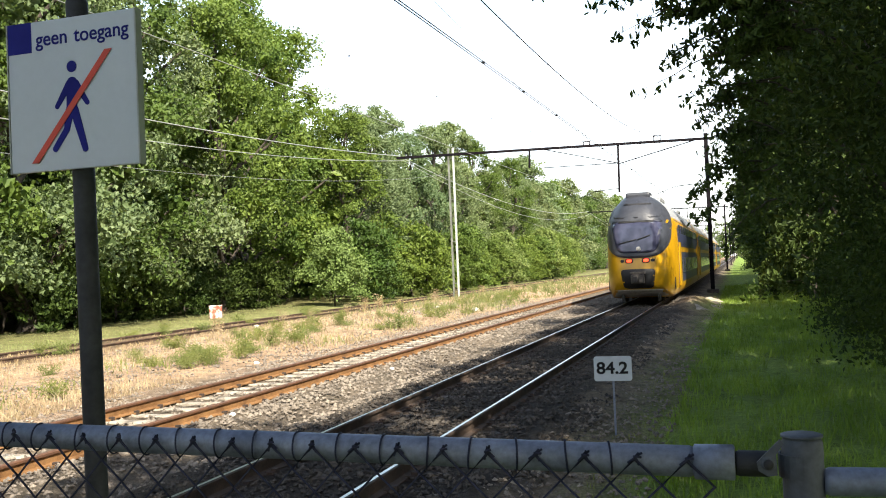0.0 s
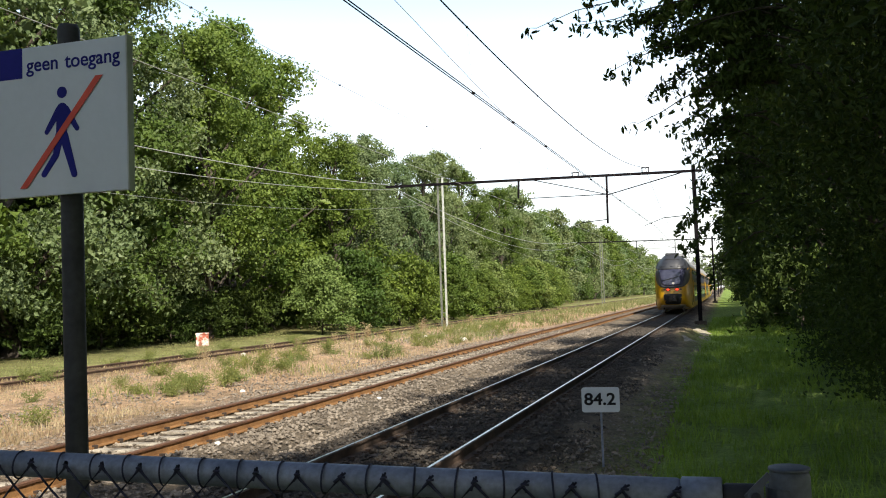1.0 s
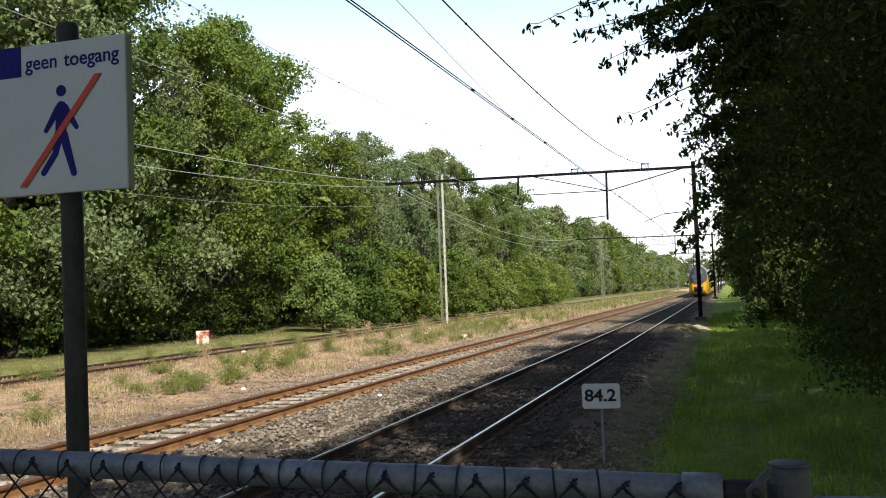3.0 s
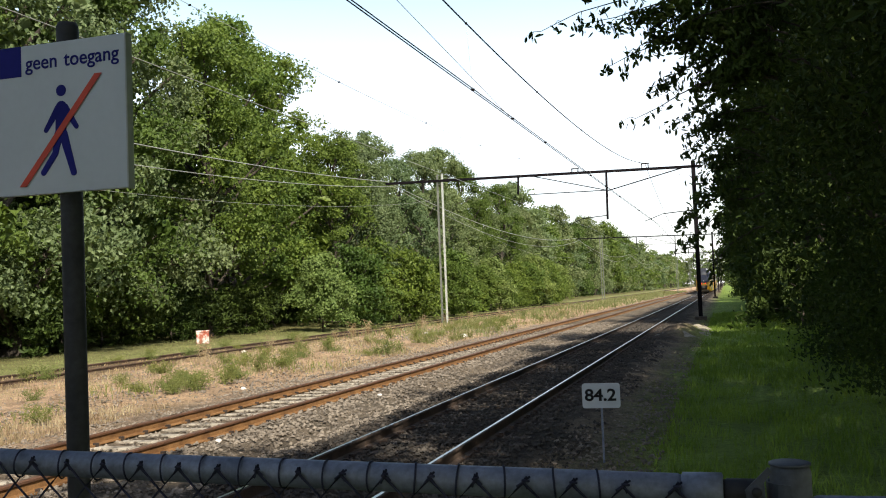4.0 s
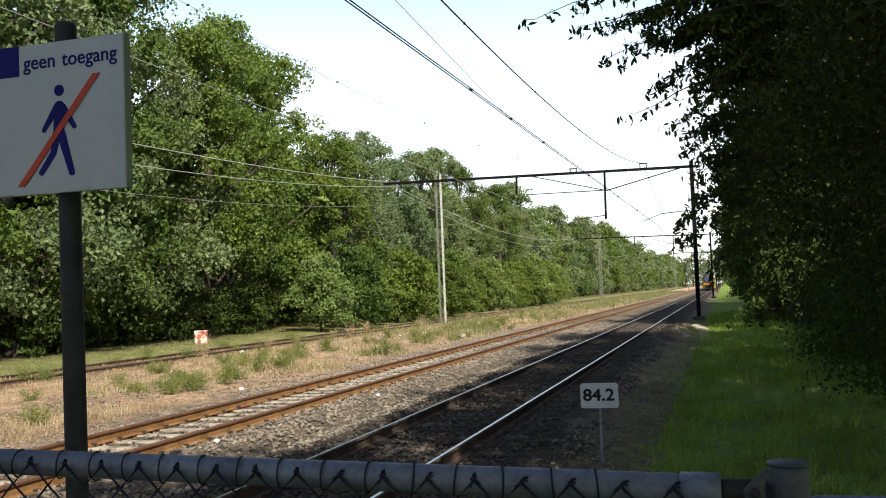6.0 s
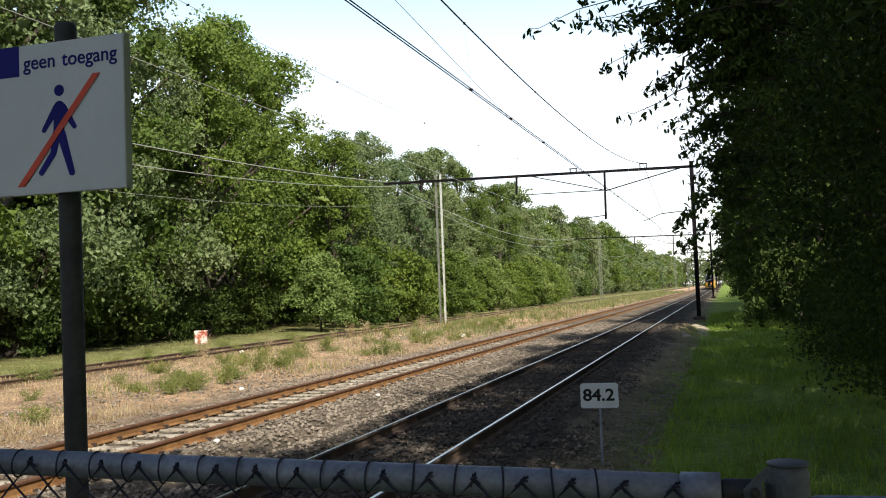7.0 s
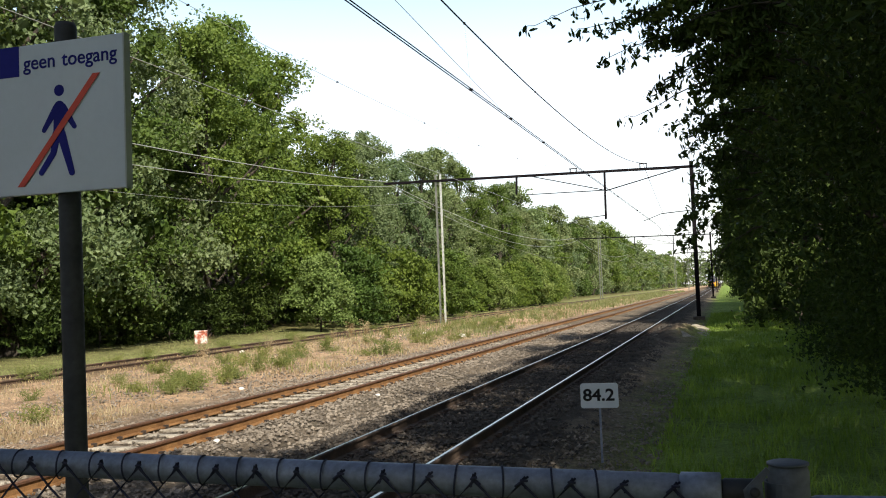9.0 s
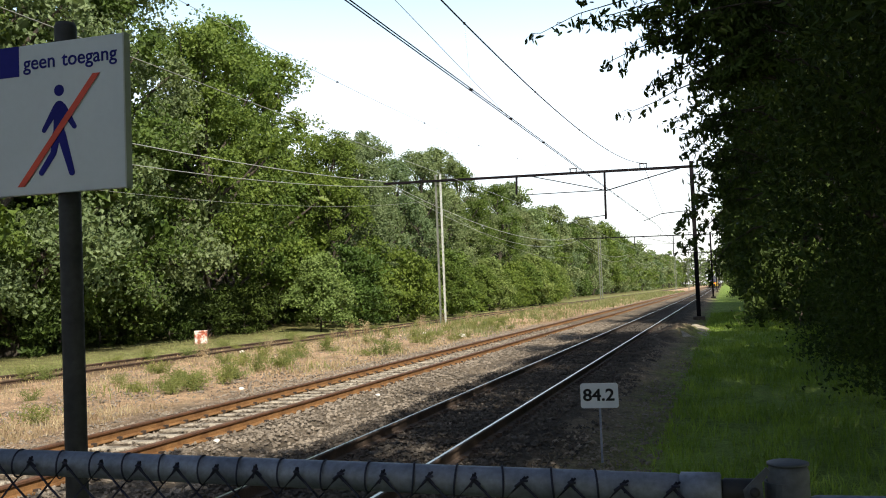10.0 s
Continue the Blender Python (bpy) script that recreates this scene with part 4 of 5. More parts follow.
def make_sign():
    """The square no-access sign on its round pole behind the fence."""
    s = thing("no_entry_sign", -2.083, 2.66, -0.341, "white square no-access sign with blue print on a dark pole", "sign")
    rod("pole", (0.005, 0.0, 0), (-0.018, 0.0, 3.16), 0.0365, M_POLE, s, 24)
    for z in (2.66, 3.0):
        bm = bmesh.new()
        box(bm, -0.10, 0.09, -0.046, -0.036, z, z + 0.03, 0.003)
        part("strap", bm, M_STEEL_GALV, s)
    z0 = 0.35
    bm = bmesh.new()
    box(bm, -0.256, 0.249, -0.060, -0.044, 2.224 + z0, 2.732 + z0, 0.004)
    plate = part("plate", bm, M_SIGN, s)
    bm = bmesh.new()
    box(bm, 0.2492, 0.2555, -0.062, -0.030, 2.222 + z0, 2.734 + z0, 0.002)
    part("rim", bm, M_SIGN_EDGE, s, "grey folded sign edge")
    bm = bmesh.new()
    box(bm, -0.262, -0.2562, -0.062, -0.030, 2.222 + z0, 2.734 + z0, 0.002)
    part("rim", bm, M_SIGN_EDGE, s, "grey folded sign edge")
    f0, f1 = -0.0612, -0.0595
    bm = bmesh.new()
    box(bm, -0.2555, -0.158, f0, f1, 2.628 + z0, 2.7315 + z0)
    part("blue_square", bm, M_BLUE, plate)
    for word, x, wide in (("geen", -0.078, 0.126), ("toegang", 0.120, 0.214)):
        w = text_mesh("lettering", word, 0.066, M_BLUE, plate, "dark blue word " + word, 0.0007)
        xs = [v.co.x for v in w.data.vertices]
        k = wide / (max(xs) - min(xs))
        w.data.transform(Matrix.Translation((-(max(xs) + min(xs)) / 2, 0, 0)))
        w.data.transform(Matrix.Diagonal((k, 1, k, 1)))
        low = min(v.co.z for v in w.data.vertices)
        w.location = (x, -0.0612, 2.631 + z0 - low)
    bm = bmesh.new()
    limb_bar(bm, (0.0, 2.566 + z0), (0.0001, 2.566 + z0), 0.0195, 0.0195, f0, f1)
    part("figure_head", bm, M_BLUE, plate, "dark blue round head of the pictogram")
    # body, arms and legs of the walking figure
    for k, (nm, a, b, wa, wb) in enumerate((("torso", (0.0, 2.510), (-0.004, 2.42), 0.0215, 0.021), ("arm", (-0.012, 2.508), (-0.062, 2.437), 0.0135, 0.0085), ("arm", (0.014, 2.508), (0.058, 2.441), 0.0135, 0.0085),
                                            ("thigh", (-0.012, 2.42), (-0.026, 2.358), 0.0165, 0.0115), ("shin", (-0.026, 2.358), (-0.074, 2.296), 0.0115, 0.0105), ("leg", (0.006, 2.42), (0.045, 2.289), 0.0165, 0.011))):
        bm = bmesh.new()
        limb_bar(bm, (a[0], a[1] + z0), (b[0], b[1] + z0), wa, wb, f0 - 0.0002 * (k + 1), f1)
        part("figure_" + nm, bm, M_BLUE, plate)
    bm = bmesh.new()
    vs = [(0.134, 2.609), (0.162, 2.609), (-0.142, 2.253), (-0.170, 2.253)]
    a = [bm.verts.new((x, -0.0640, z + z0)) for x, z in vs]
    b = [bm.verts.new((x, -0.0627, z + z0)) for x, z in vs]
    bm.faces.new(a)
    bm.faces.new(b[::-1])
    for i in range(4):
        bm.faces.new((a[i - 1], a[i], b[i], b[i - 1]))
    bmesh.ops.recalc_face_normals(bm, faces=bm.faces[:])
    part("slash", bm, M_RED, plate, "red diagonal bar")
    return s


make_sign()


def make_distance_sign():
    x, y = -1.565, 11.9
    s = thing("distance_marker", x, y, -0.36, "small white kilometre marker 84.2 on a thin post", "sign", rz=5)
    bm = bmesh.new()
    box(bm, -0.014, 0.014, -0.008, 0.008, -0.1, 1.0, 0.003)
    part("post", bm, M_GALV_PIPE, s)
    bm = bmesh.new()
    box(bm, -0.235, 0.235, -0.024, -0.010, 0.70, 1.01, 0.0)
    es = [e for e in bm.edges if abs(e.verts[0].co.x - e.verts[1].co.x) < 1e-5 and abs(e.verts[0].co.z - e.verts[1].co.z) < 1e-5]
    bmesh.ops.bevel(bm, geom=es, offset=0.035, segments=5, profile=0.5, affect="EDGES")
    plate = part("plate", bm, M_SIGN, s)
    w = text_mesh("lettering", "84.2", 0.23, M_BLACK, plate, "black digits 84.2", 0.006)
    xs = [v.co.x for v in w.data.vertices]
    zs = [v.co.z for v in w.data.vertices]
    w.data.transform(Matrix.Diagonal((0.39 / (max(xs) - min(xs)), 1, 0.155 / (max(zs) - min(zs)), 1)))
    w.location = (-0.008, -0.0258, 0.857)
    return s


make_distance_sign()


def make_marker_box():
    """A low painted box beside the siding."""
    b = thing("marker_box", -23.0, 38.0, -0.02, "low red and white painted box on the grass", "box", rz=28)
    bm = bmesh.new()
    box(bm, -0.27, 0.27, -0.25, 0.25, -0.05, 0.52, 0.02)
    part("body", bm, M_BOX_WORN, b)
    bm = bmesh.new()
    box(bm, -0.29, 0.29, -0.27, 0.27, 0.525, 0.60, 0.015)
    part("lid", bm, M_BOX_WORN, b, "worn white lid")
    bm = bmesh.new()
    box(bm, 0.273, 0.283, -0.25, 0.25, -0.02, 0.52, 0.003)
    box(bm, -0.05, 0.2, -0.262, -0.253, 0.05, 0.45, 0.003)
    part("panel", bm, M_BOX_WORN, b, "white painted panel, peeling to red")
    return b


make_marker_box()


# ---- plants and stones on the ground ----
def blades(name, label, category, xr, yr, count, tall, wide, mat, seed, falloff=1.0, keep=None):
    """Many upright grass blades over one patch of ground."""
    rng = np.random.default_rng(seed)
    x = rng.uniform(xr[0], xr[1], count)
    y = yr[0] + (yr[1] - yr[0]) * rng.uniform(0, 1, count) ** falloff
    if keep is not None:
        ok = np.array([keep(a, b) for a, b in zip(x, y)]) > rng.uniform(0, 1, count)
        x, y = x[ok], y[ok]
    n = len(x)
    z = ground_z(x) - 0.02
    h = tall * rng.uniform(0.4, 1.3, n)
    a = rng.uniform(0, 2 * math.pi, n)
    w = wide * rng.uniform(0.6, 1.3, n) * (1 + y / 25)
    lean = rng.normal(size=(n, 2)) * (h * 0.35)[:, None]
    p = np.stack([x, y, z], 1)
    s = np.stack([np.cos(a), np.sin(a), 0 * a], 1) * w[:, None] / 2
    mid = p + np.stack([lean[:, 0] * 0.35, lean[:, 1] * 0.35, h * 0.6], 1)
    tip = p + np.stack([lean[:, 0], lean[:, 1], h], 1)
    v = np.stack([p - s, p + s, mid + s * 0.7, mid - s * 0.7, mid - s * 0.7, mid + s * 0.7, tip + s * 0.05, tip - s * 0.05], 1).reshape(-1, 3)
    o = hang(name, mesh_from(name, v, np.arange(n * 8).reshape(-1, 4)), mat)
    return tagged(o, label, category, kind="stuff")


def patchy(a, b):
    return 0.5 + 1.4 * noise.noise(Vector((a * 0.45, b * 0.3, 0.7)))


def tufts(a, b):
    return 0.55 + 1.3 * noise.noise(Vector((a * 1.6, b * 0.9, 3.3))) + 0.5 * noise.noise(Vector((a * 5, b * 4, 1.3)))


blades("verge_grass", "short green grass on the shaded verge", "grass", (-0.95, 4.5), (4, 70), 80000, 0.17, 0.010, M_GRASS, 1, 2.0, tufts)
blades("verge_edge_grass", "thin straggling grass where the verge meets the ballast", "grass", (-1.75, -0.8), (6, 60), 6000, 0.08, 0.009, M_EDGE_GRASS, 9, 1.7, lambda a, b: (a + 1.75) / 1.2)
blades("wood_edge_grass", "pale green grass strip at the foot of the wood", "grass", (-27, -20.3), (22, 130), 22000, 0.06, 0.012, M_FOOT_GRASS, 2, 1.5)
blades("dry_grass", "straw-coloured dry grass between the tracks", "grass", (-17.4, -10.2), (11, 85), 64000, 0.14, 0.009, M_DRY, 3, 1.7, patchy)
blades("strip_grass", "tall pale green grass growing far along the sandy strip", "grass", (-17.4, -10.0), (40, 260), 18000, 0.36, 0.012, M_STRIP_GRASS, 6, 1.2, lambda a, b: 0.45 + 1.2 * noise.noise(Vector((a * 0.35, b * 0.12, 4.1))))
blades("siding_weeds", "dry brown weeds growing through the siding", "grass", (-20.4, -17.2), (18, 120), 9000, 0.10, 0.009, M_DRY, 4, 1.5)
blades("green_weeds", "thin green weeds in patches on the sand", "grass", (-17.0, -10.4), (12, 120), 16000, 0.22, 0.012, M_WEED, 5, 1.6, lambda a, b: 1.6 * noise.noise(Vector((a * 0.5, b * 0.35, 9.1))) - 0.05)


def weed_mesh(seed, h, r, n, leaf):
    rng = np.random.default_rng(seed)
    lines, pts = [], []
    for i in range(9):
        a, k = rng.uniform(0, 6.28), rng.uniform(0.3, 1)
        tip = np.array([math.cos(a) * r * k, math.sin(a) * r * k, h * rng.uniform(0.6, 1.1)])
        lines.append(([(0, 0, 0), tuple(tip * np.array([0.4, 0.4, 0.6])), tuple(tip)], [0.006, 0.004, 0.002]))
        f = rng.uniform(0.15, 1, (n // 9, 1))
        pts.append(tip * f + rng.normal(size=(n // 9, 3)) * np.array([0.08, 0.08, 0.04]))
    v, f = leaf_arrays(np.maximum(np.concatenate(pts), [-9, -9, 0.01]), leaf, rng, -0.2, None, 0.3)
    vs, fs = [], []
    for p, q in lines:
        x, y = tube_arrays(p, q, 4, len(vs))
        vs += x
        fs += y
    return mesh_from("stalk", vs, fs, True), mesh_from("leaves", v, f)


def make_weeds():
    kinds = [weed_mesh(61, 0.32, 0.38, 520, 0.05), weed_mesh(62, 0.26, 0.5, 500, 0.05), weed_mesh(63, 0.42, 0.3, 450, 0.055)]
    for st, le in kinds:
        st.materials.append(M_WEED)
        le.materials.append(M_WEED)
    rng = random.Random(14)
    spots = [(-11.4, 13.5), (-12.8, 18.4), (-11.6, 17.9), (-11.45, 18.6), (-11.9, 18.4), (-12.4, 21.9), (-12.25, 24.4), (-12.6, 25.2), (-13.9, 31.5), (-13.4, 31.0), (-11.3, 29), (-13.6, 50), (-12.8, 51), (-13.2, 47),
             (-18.2, 21), (-17.9, 21.5), (-12.0, 19.2)] + [(rng.uniform(-15.5, -10.6), 15 + 55 * rng.random()) for _ in range(58)] + [(rng.uniform(-21, -17.6), rng.uniform(22, 75)) for _ in range(16)]
    for i, (x, y) in enumerate(spots):
        st, le = kinds[i % 3]
        w = thing("weed", x, y, float(ground_z(x)), "low green leafy weed on dry sandy soil", "weed", "weeds between the tracks", rng.uniform(0, 360))
        k = rng.uniform(0.7, 1.3)
        w.scale = (k, k, k)
        hang("stalk", st, None, w)
        hang("foliage", le, None, w)
    st, le = weed_mesh(64, 0.65, 0.25, 360, 0.05)
    st.materials.append(M_DRY)
    le.materials.append(M_DRY)
    for x, y in ((-17.2, 41.8), (-17.3, 47), (-17.5, 36.5), (-17.0, 33), (-16.8, 52), (-17.4, 58), (-17.1, 43.5), (-16.9, 39), (-17.3, 64), (-16.6, 70), (-17.2, 28.5), (-16.0, 49)):
        w = thing("dry_weed", x, y, float(ground_z(x)), "tall dry brown weed beside the overgrown siding", "weed", "dry weeds along the siding", rng.uniform(0, 360))
        k = rng.uniform(0.7, 1.25)
        w.scale = (k, k, k)
        hang("stalk", st, None, w)
        hang("foliage", le, None, w)


make_weeds()


def make_stones():
    """Loose ballast as broken eight-sided stones."""
    rng = np.random.default_rng(77)
    base = np.array([(1, 0, 0), (-1, 0, 0), (0, 1, 0), (0, -1, 0), (0, 0, 1), (0, 0, -1)], float)
    tri = np.array([(0, 2, 4), (2, 1, 4), (1, 3, 4), (3, 0, 4), (2, 0, 5), (1, 2, 5), (3, 1, 5), (0, 3, 5)])
    for name, lab, xr, n, mat in (("pale_ballast", "loose grey-brown ballast stones beside the rusty track", (-10.3, -5.5), 20000, M_STONE),
                                  ("dark_ballast", "loose dark ballast stones under the running track", (-5.6, -1.9), 16000, M_STONE_DARK),
                                  ("sand_pebbles", "scattered pale pebbles on the dry sand", (-17.0, -10.2), 9000, M_STONE),
                                  ("cess_gravel", "fine brown gravel on the path beside the track", (-2.3, -0.9), 3200, M_STONE)):
        x = rng.uniform(xr[0], xr[1], n)
        y = 6 + 46 * rng.uniform(0, 1, n) ** 1.5
        keep = (np.abs(x - TRACK_B) > 0.74) | (rng.uniform(0, 1, n) < 0.6)
        x, y = x[keep], y[keep]
        n = len(x)
        size = rng.uniform(0.014, 0.034, n) * (1 + y / 60)
        z = ground_z(x) + size * 0.25
        off = np.abs(np.abs(x - np.where(x < -6, TRACK_B, TRACK_A)) - 0.7535)
        ok = off > 0.11
        x, y, z, size = x[ok], y[ok], z[ok], size[ok]
        n = len(x)
        v = base[None] * rng.uniform(0.55, 1.25, (n, 6, 1)) + rng.normal(size=(n, 6, 3)) * 0.22
        a = rng.uniform(0, 6.28, n)
        c, s = np.cos(a)[:, None], np.sin(a)[:, None]
        v = np.stack([v[..., 0] * c - v[..., 1] * s, v[..., 0] * s + v[..., 1] * c, v[..., 2] * 0.75], -1) * size[:, None, None] + np.stack([x, y, z], 1)[:, None]
        f = (tri[None] + np.arange(n)[:, None, None] * 6).reshape(-1, 3)
        tagged(hang(name, mesh_from(name, v.reshape(-1, 3), f), mat), lab, "ballast", kind="stuff")


make_stones()


def make_gravel_heap():
    """Ridges of old gravel dumped between running track and verge, paled for sunlit streaks."""
    h = thing("gravel_heap", -1.9, 42.6, -0.33, "low ridged gravel heap beside the track, paled for sunlit streaks", "gravel heap")
    rng = np.random.default_rng(17)
    for k in range(6):
        nx, ny = 26, 9
        y0, tall, off = -4.4 + k * 1.75, rng.uniform(0.2, 0.32), rng.uniform(-0.2, 0.2)
        u, w = np.meshgrid(np.linspace(-1, 1, nx), np.linspace(-1, 1, ny))
        x = u * 1.15 + off
        y = y0 + w * 0.62 + 0.35 * np.cos(u * 2.0 + k) + 0.12 * np.sin(u * 7 + 2 * k)
        z = tall * np.clip(1 - np.abs(u) ** 2.2, 0, 1) * np.clip(1 - np.abs(w) ** 1.3, 0, 1) * (1 + 0.25 * np.sin(u * 6 + k)) + rng.normal(size=u.shape) * 0.012 - 0.02
        i = np.arange((ny - 1) * nx).reshape(ny - 1, nx)[:, :-1].ravel()
        hang("ridge", mesh_from("ridge", np.stack([x, y, z], -1).reshape(-1, 3), np.stack([i, i + 1, i + nx + 1, i + nx], 1), True), M_GRAVEL, h)


make_gravel_heap()


def make_single_stones():
    """The ballast stones nearest to the fence, each a piece of its track."""
    rng = np.random.default_rng(91)
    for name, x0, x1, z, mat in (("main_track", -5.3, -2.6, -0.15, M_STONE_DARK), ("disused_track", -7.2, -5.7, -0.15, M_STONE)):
        track = bpy.data.objects[name]
        kinds = []
        for k in range(6):
            bm = bmesh.new()
            bmesh.ops.create_icosphere(bm, subdivisions=1, radius=1.0)
            for v in bm.verts:
                v.co *= rng.uniform(0.7, 1.2)
                v.co.z *= 0.7
            me = bpy.data.meshes.new("ballast_stone")
            bm.to_mesh(me)
            bm.free()
            me.materials.append(mat)
            kinds.append(me)
        count = 0
        while count < 290:
            x, y, r = rng.uniform(x0, x1), 8.5 + 9 * rng.uniform() ** 1.4, rng.uniform(0.026, 0.046)
            if abs(abs(x - track.location.x) - 0.7535) < 0.13:
                continue
            o = hang("ballast_stone", kinds[count % 6], None, track)
            low = float(ground_z(x)) if abs(x - track.location.x) > 1.3 else z
            o.matrix_basis = pose(x - track.location.x, y, low + r * 0.35, rng.uniform(-25, 25), rng.uniform(-25, 25), rng.uniform(0, 360)) @ Matrix.Scale(r, 4)
            count += 1


make_single_stones()


def make_litter():
    """Pale lumps lying on the sand."""
    for i, (x, y, r) in enumerate(((-11.1, 39.8, 0.17), (-17.4, 31.6, 0.11), (-10.5, 19.0, 0.06), (-10.6, 13.6, 0.05), (-12.6, 34, 0.08), (-14.2, 44, 0.09), (-7.0, 11.9, 0.05), (-6.7, 17.6, 0.05))):
        bm = bmesh.new()
        bmesh.ops.create_icosphere(bm, subdivisions=2, radius=r)
        for v in bm.verts:
            v.co *= 1 + 0.35 * noise.noise(v.co * (3 / r) * 0.4 + Vector((i * 3.1, 0, 0)))
            v.co.z *= 0.65
        o = part("pale_stone", bm, M_BOX_WHITE)
        o.location = (x, y, float(ground_z(x)) + r * 0.35)
        tagged(o, "pale whitish stone lying on the dry soil", "stone", "pale stones")


make_litter()


# ---- train ----
CAR_PROFILE = [(1.24, 0.22), (1.38, 0.55), (1.42, 1.3), (1.42, 2.2), (1.40, 3.0), (1.30, 3.5), (1.07, 3.97), (0.76, 4.40), (0.50, 4.60), (0.2, 4.66)]
CAR_HALF = [(np.interp(k / 3, range(len(CAR_PROFILE)), [p[0] for p in CAR_PROFILE]), np.interp(k / 3, range(len(CAR_PROFILE)), [p[1] for p in CAR_PROFILE])) for k in range(3 * len(CAR_PROFILE) - 2)]
CAR_OUTLINE = [(float(x), float(z)) for x, z in CAR_HALF] + [(-float(x), float(z)) for x, z in reversed(CAR_HALF)]
NOSE_MID = 2.2


def outline_radius(x, z):
    """How far a point of the nose lies out towards the body's outline, 0 to 1."""
    p = Vector((x, z - NOSE_MID))
    if p.length < 1e-6:
        return 0.0
    best = 1e9
    k = len(CAR_OUTLINE)
    for i in range(k):
        a = Vector((CAR_OUTLINE[i][0], CAR_OUTLINE[i][1] - NOSE_MID))
        b = Vector((CAR_OUTLINE[(i + 1) % k][0], CAR_OUTLINE[(i + 1) % k][1] - NOSE_MID))
        e = b - a
        den = p.x * e.y - p.y * e.x
        if abs(den) < 1e-9:
            continue
        t = (a.x * e.y - a.y * e.x) / den
        u = (a.x * p.y - a.y * p.x) / den
        if t > 0 and -1e-6 <= u <= 1 + 1e-6:
            best = min(best, t)
    return min(1.0, 1.0 / best)


def nose_depth(x, z):
    """How far back the nose's skin lies at a point of the end view."""
    lean = 0.10 * max(0, z - 1.2) + 0.14 * max(0, z - 3.2) ** 2
    r = outline_radius(x, z)
    return lean + (1.75 - lean) * r ** 7


def nose_patch(name, points, lift, material, parent, label="", rings=6, thick=0.03):
    """A patch that follows the nose's skin inside a closed outline, standing a little proud of it."""
    cx, cz = sum(p[0] for p in points) / len(points), sum(p[1] for p in points) / len(points)
    bm = bmesh.new()
    loops = []
    for k in range(1, rings + 1):
        f = k / rings
        loops.append([bm.verts.new((cx + (x - cx) * f, nose_depth(cx + (x - cx) * f, cz + (z - cz) * f) - lift, cz + (z - cz) * f)) for x, z in points])
    c = bm.verts.new((cx, nose_depth(cx, cz) - lift, cz))
    n = len(points)
    for i in range(n):
        bm.faces.new((c, loops[0][i], loops[0][(i + 1) % n]))
        for k in range(rings - 1):
            bm.faces.new((loops[k][i], loops[k + 1][i], loops[k + 1][(i + 1) % n], loops[k][(i + 1) % n]))
    back = [bm.verts.new((v.co.x, v.co.y + thick + lift, v.co.z)) for v in loops[-1]]
    for i in range(n):
        bm.faces.new((loops[-1][i], back[i], back[(i + 1) % n], loops[-1][(i + 1) % n]))
    bmesh.ops.recalc_face_normals(bm, faces=bm.faces[:])
    for f in bm.faces:
        f.smooth = True
    return part(name, bm, material, parent, label)


def rounded(x0, x1, z0, z1, p=4.0, n=40, top=None, foot=None):
    """A superellipse outline; top narrows its upper half, foot its lower end."""
    out = []
    for i in range(n):
        a = 2 * math.pi * i / n
        c, s = math.cos(a), math.sin(a)
        x = math.copysign(abs(c) ** (2 / p), c) * (x1 - x0) / 2
        z = math.copysign(abs(s) ** (2 / p), s) * (z1 - z0) / 2
        if top and z > 0:
            x *= 1 - (1 - top) * (z / ((z1 - z0) / 2)) ** 2
        if foot:
            x *= foot + (1 - foot) * (z / (z1 - z0) + 0.5)
        out.append(((x0 + x1) / 2 + x, (z0 + z1) / 2 + z))
    return out


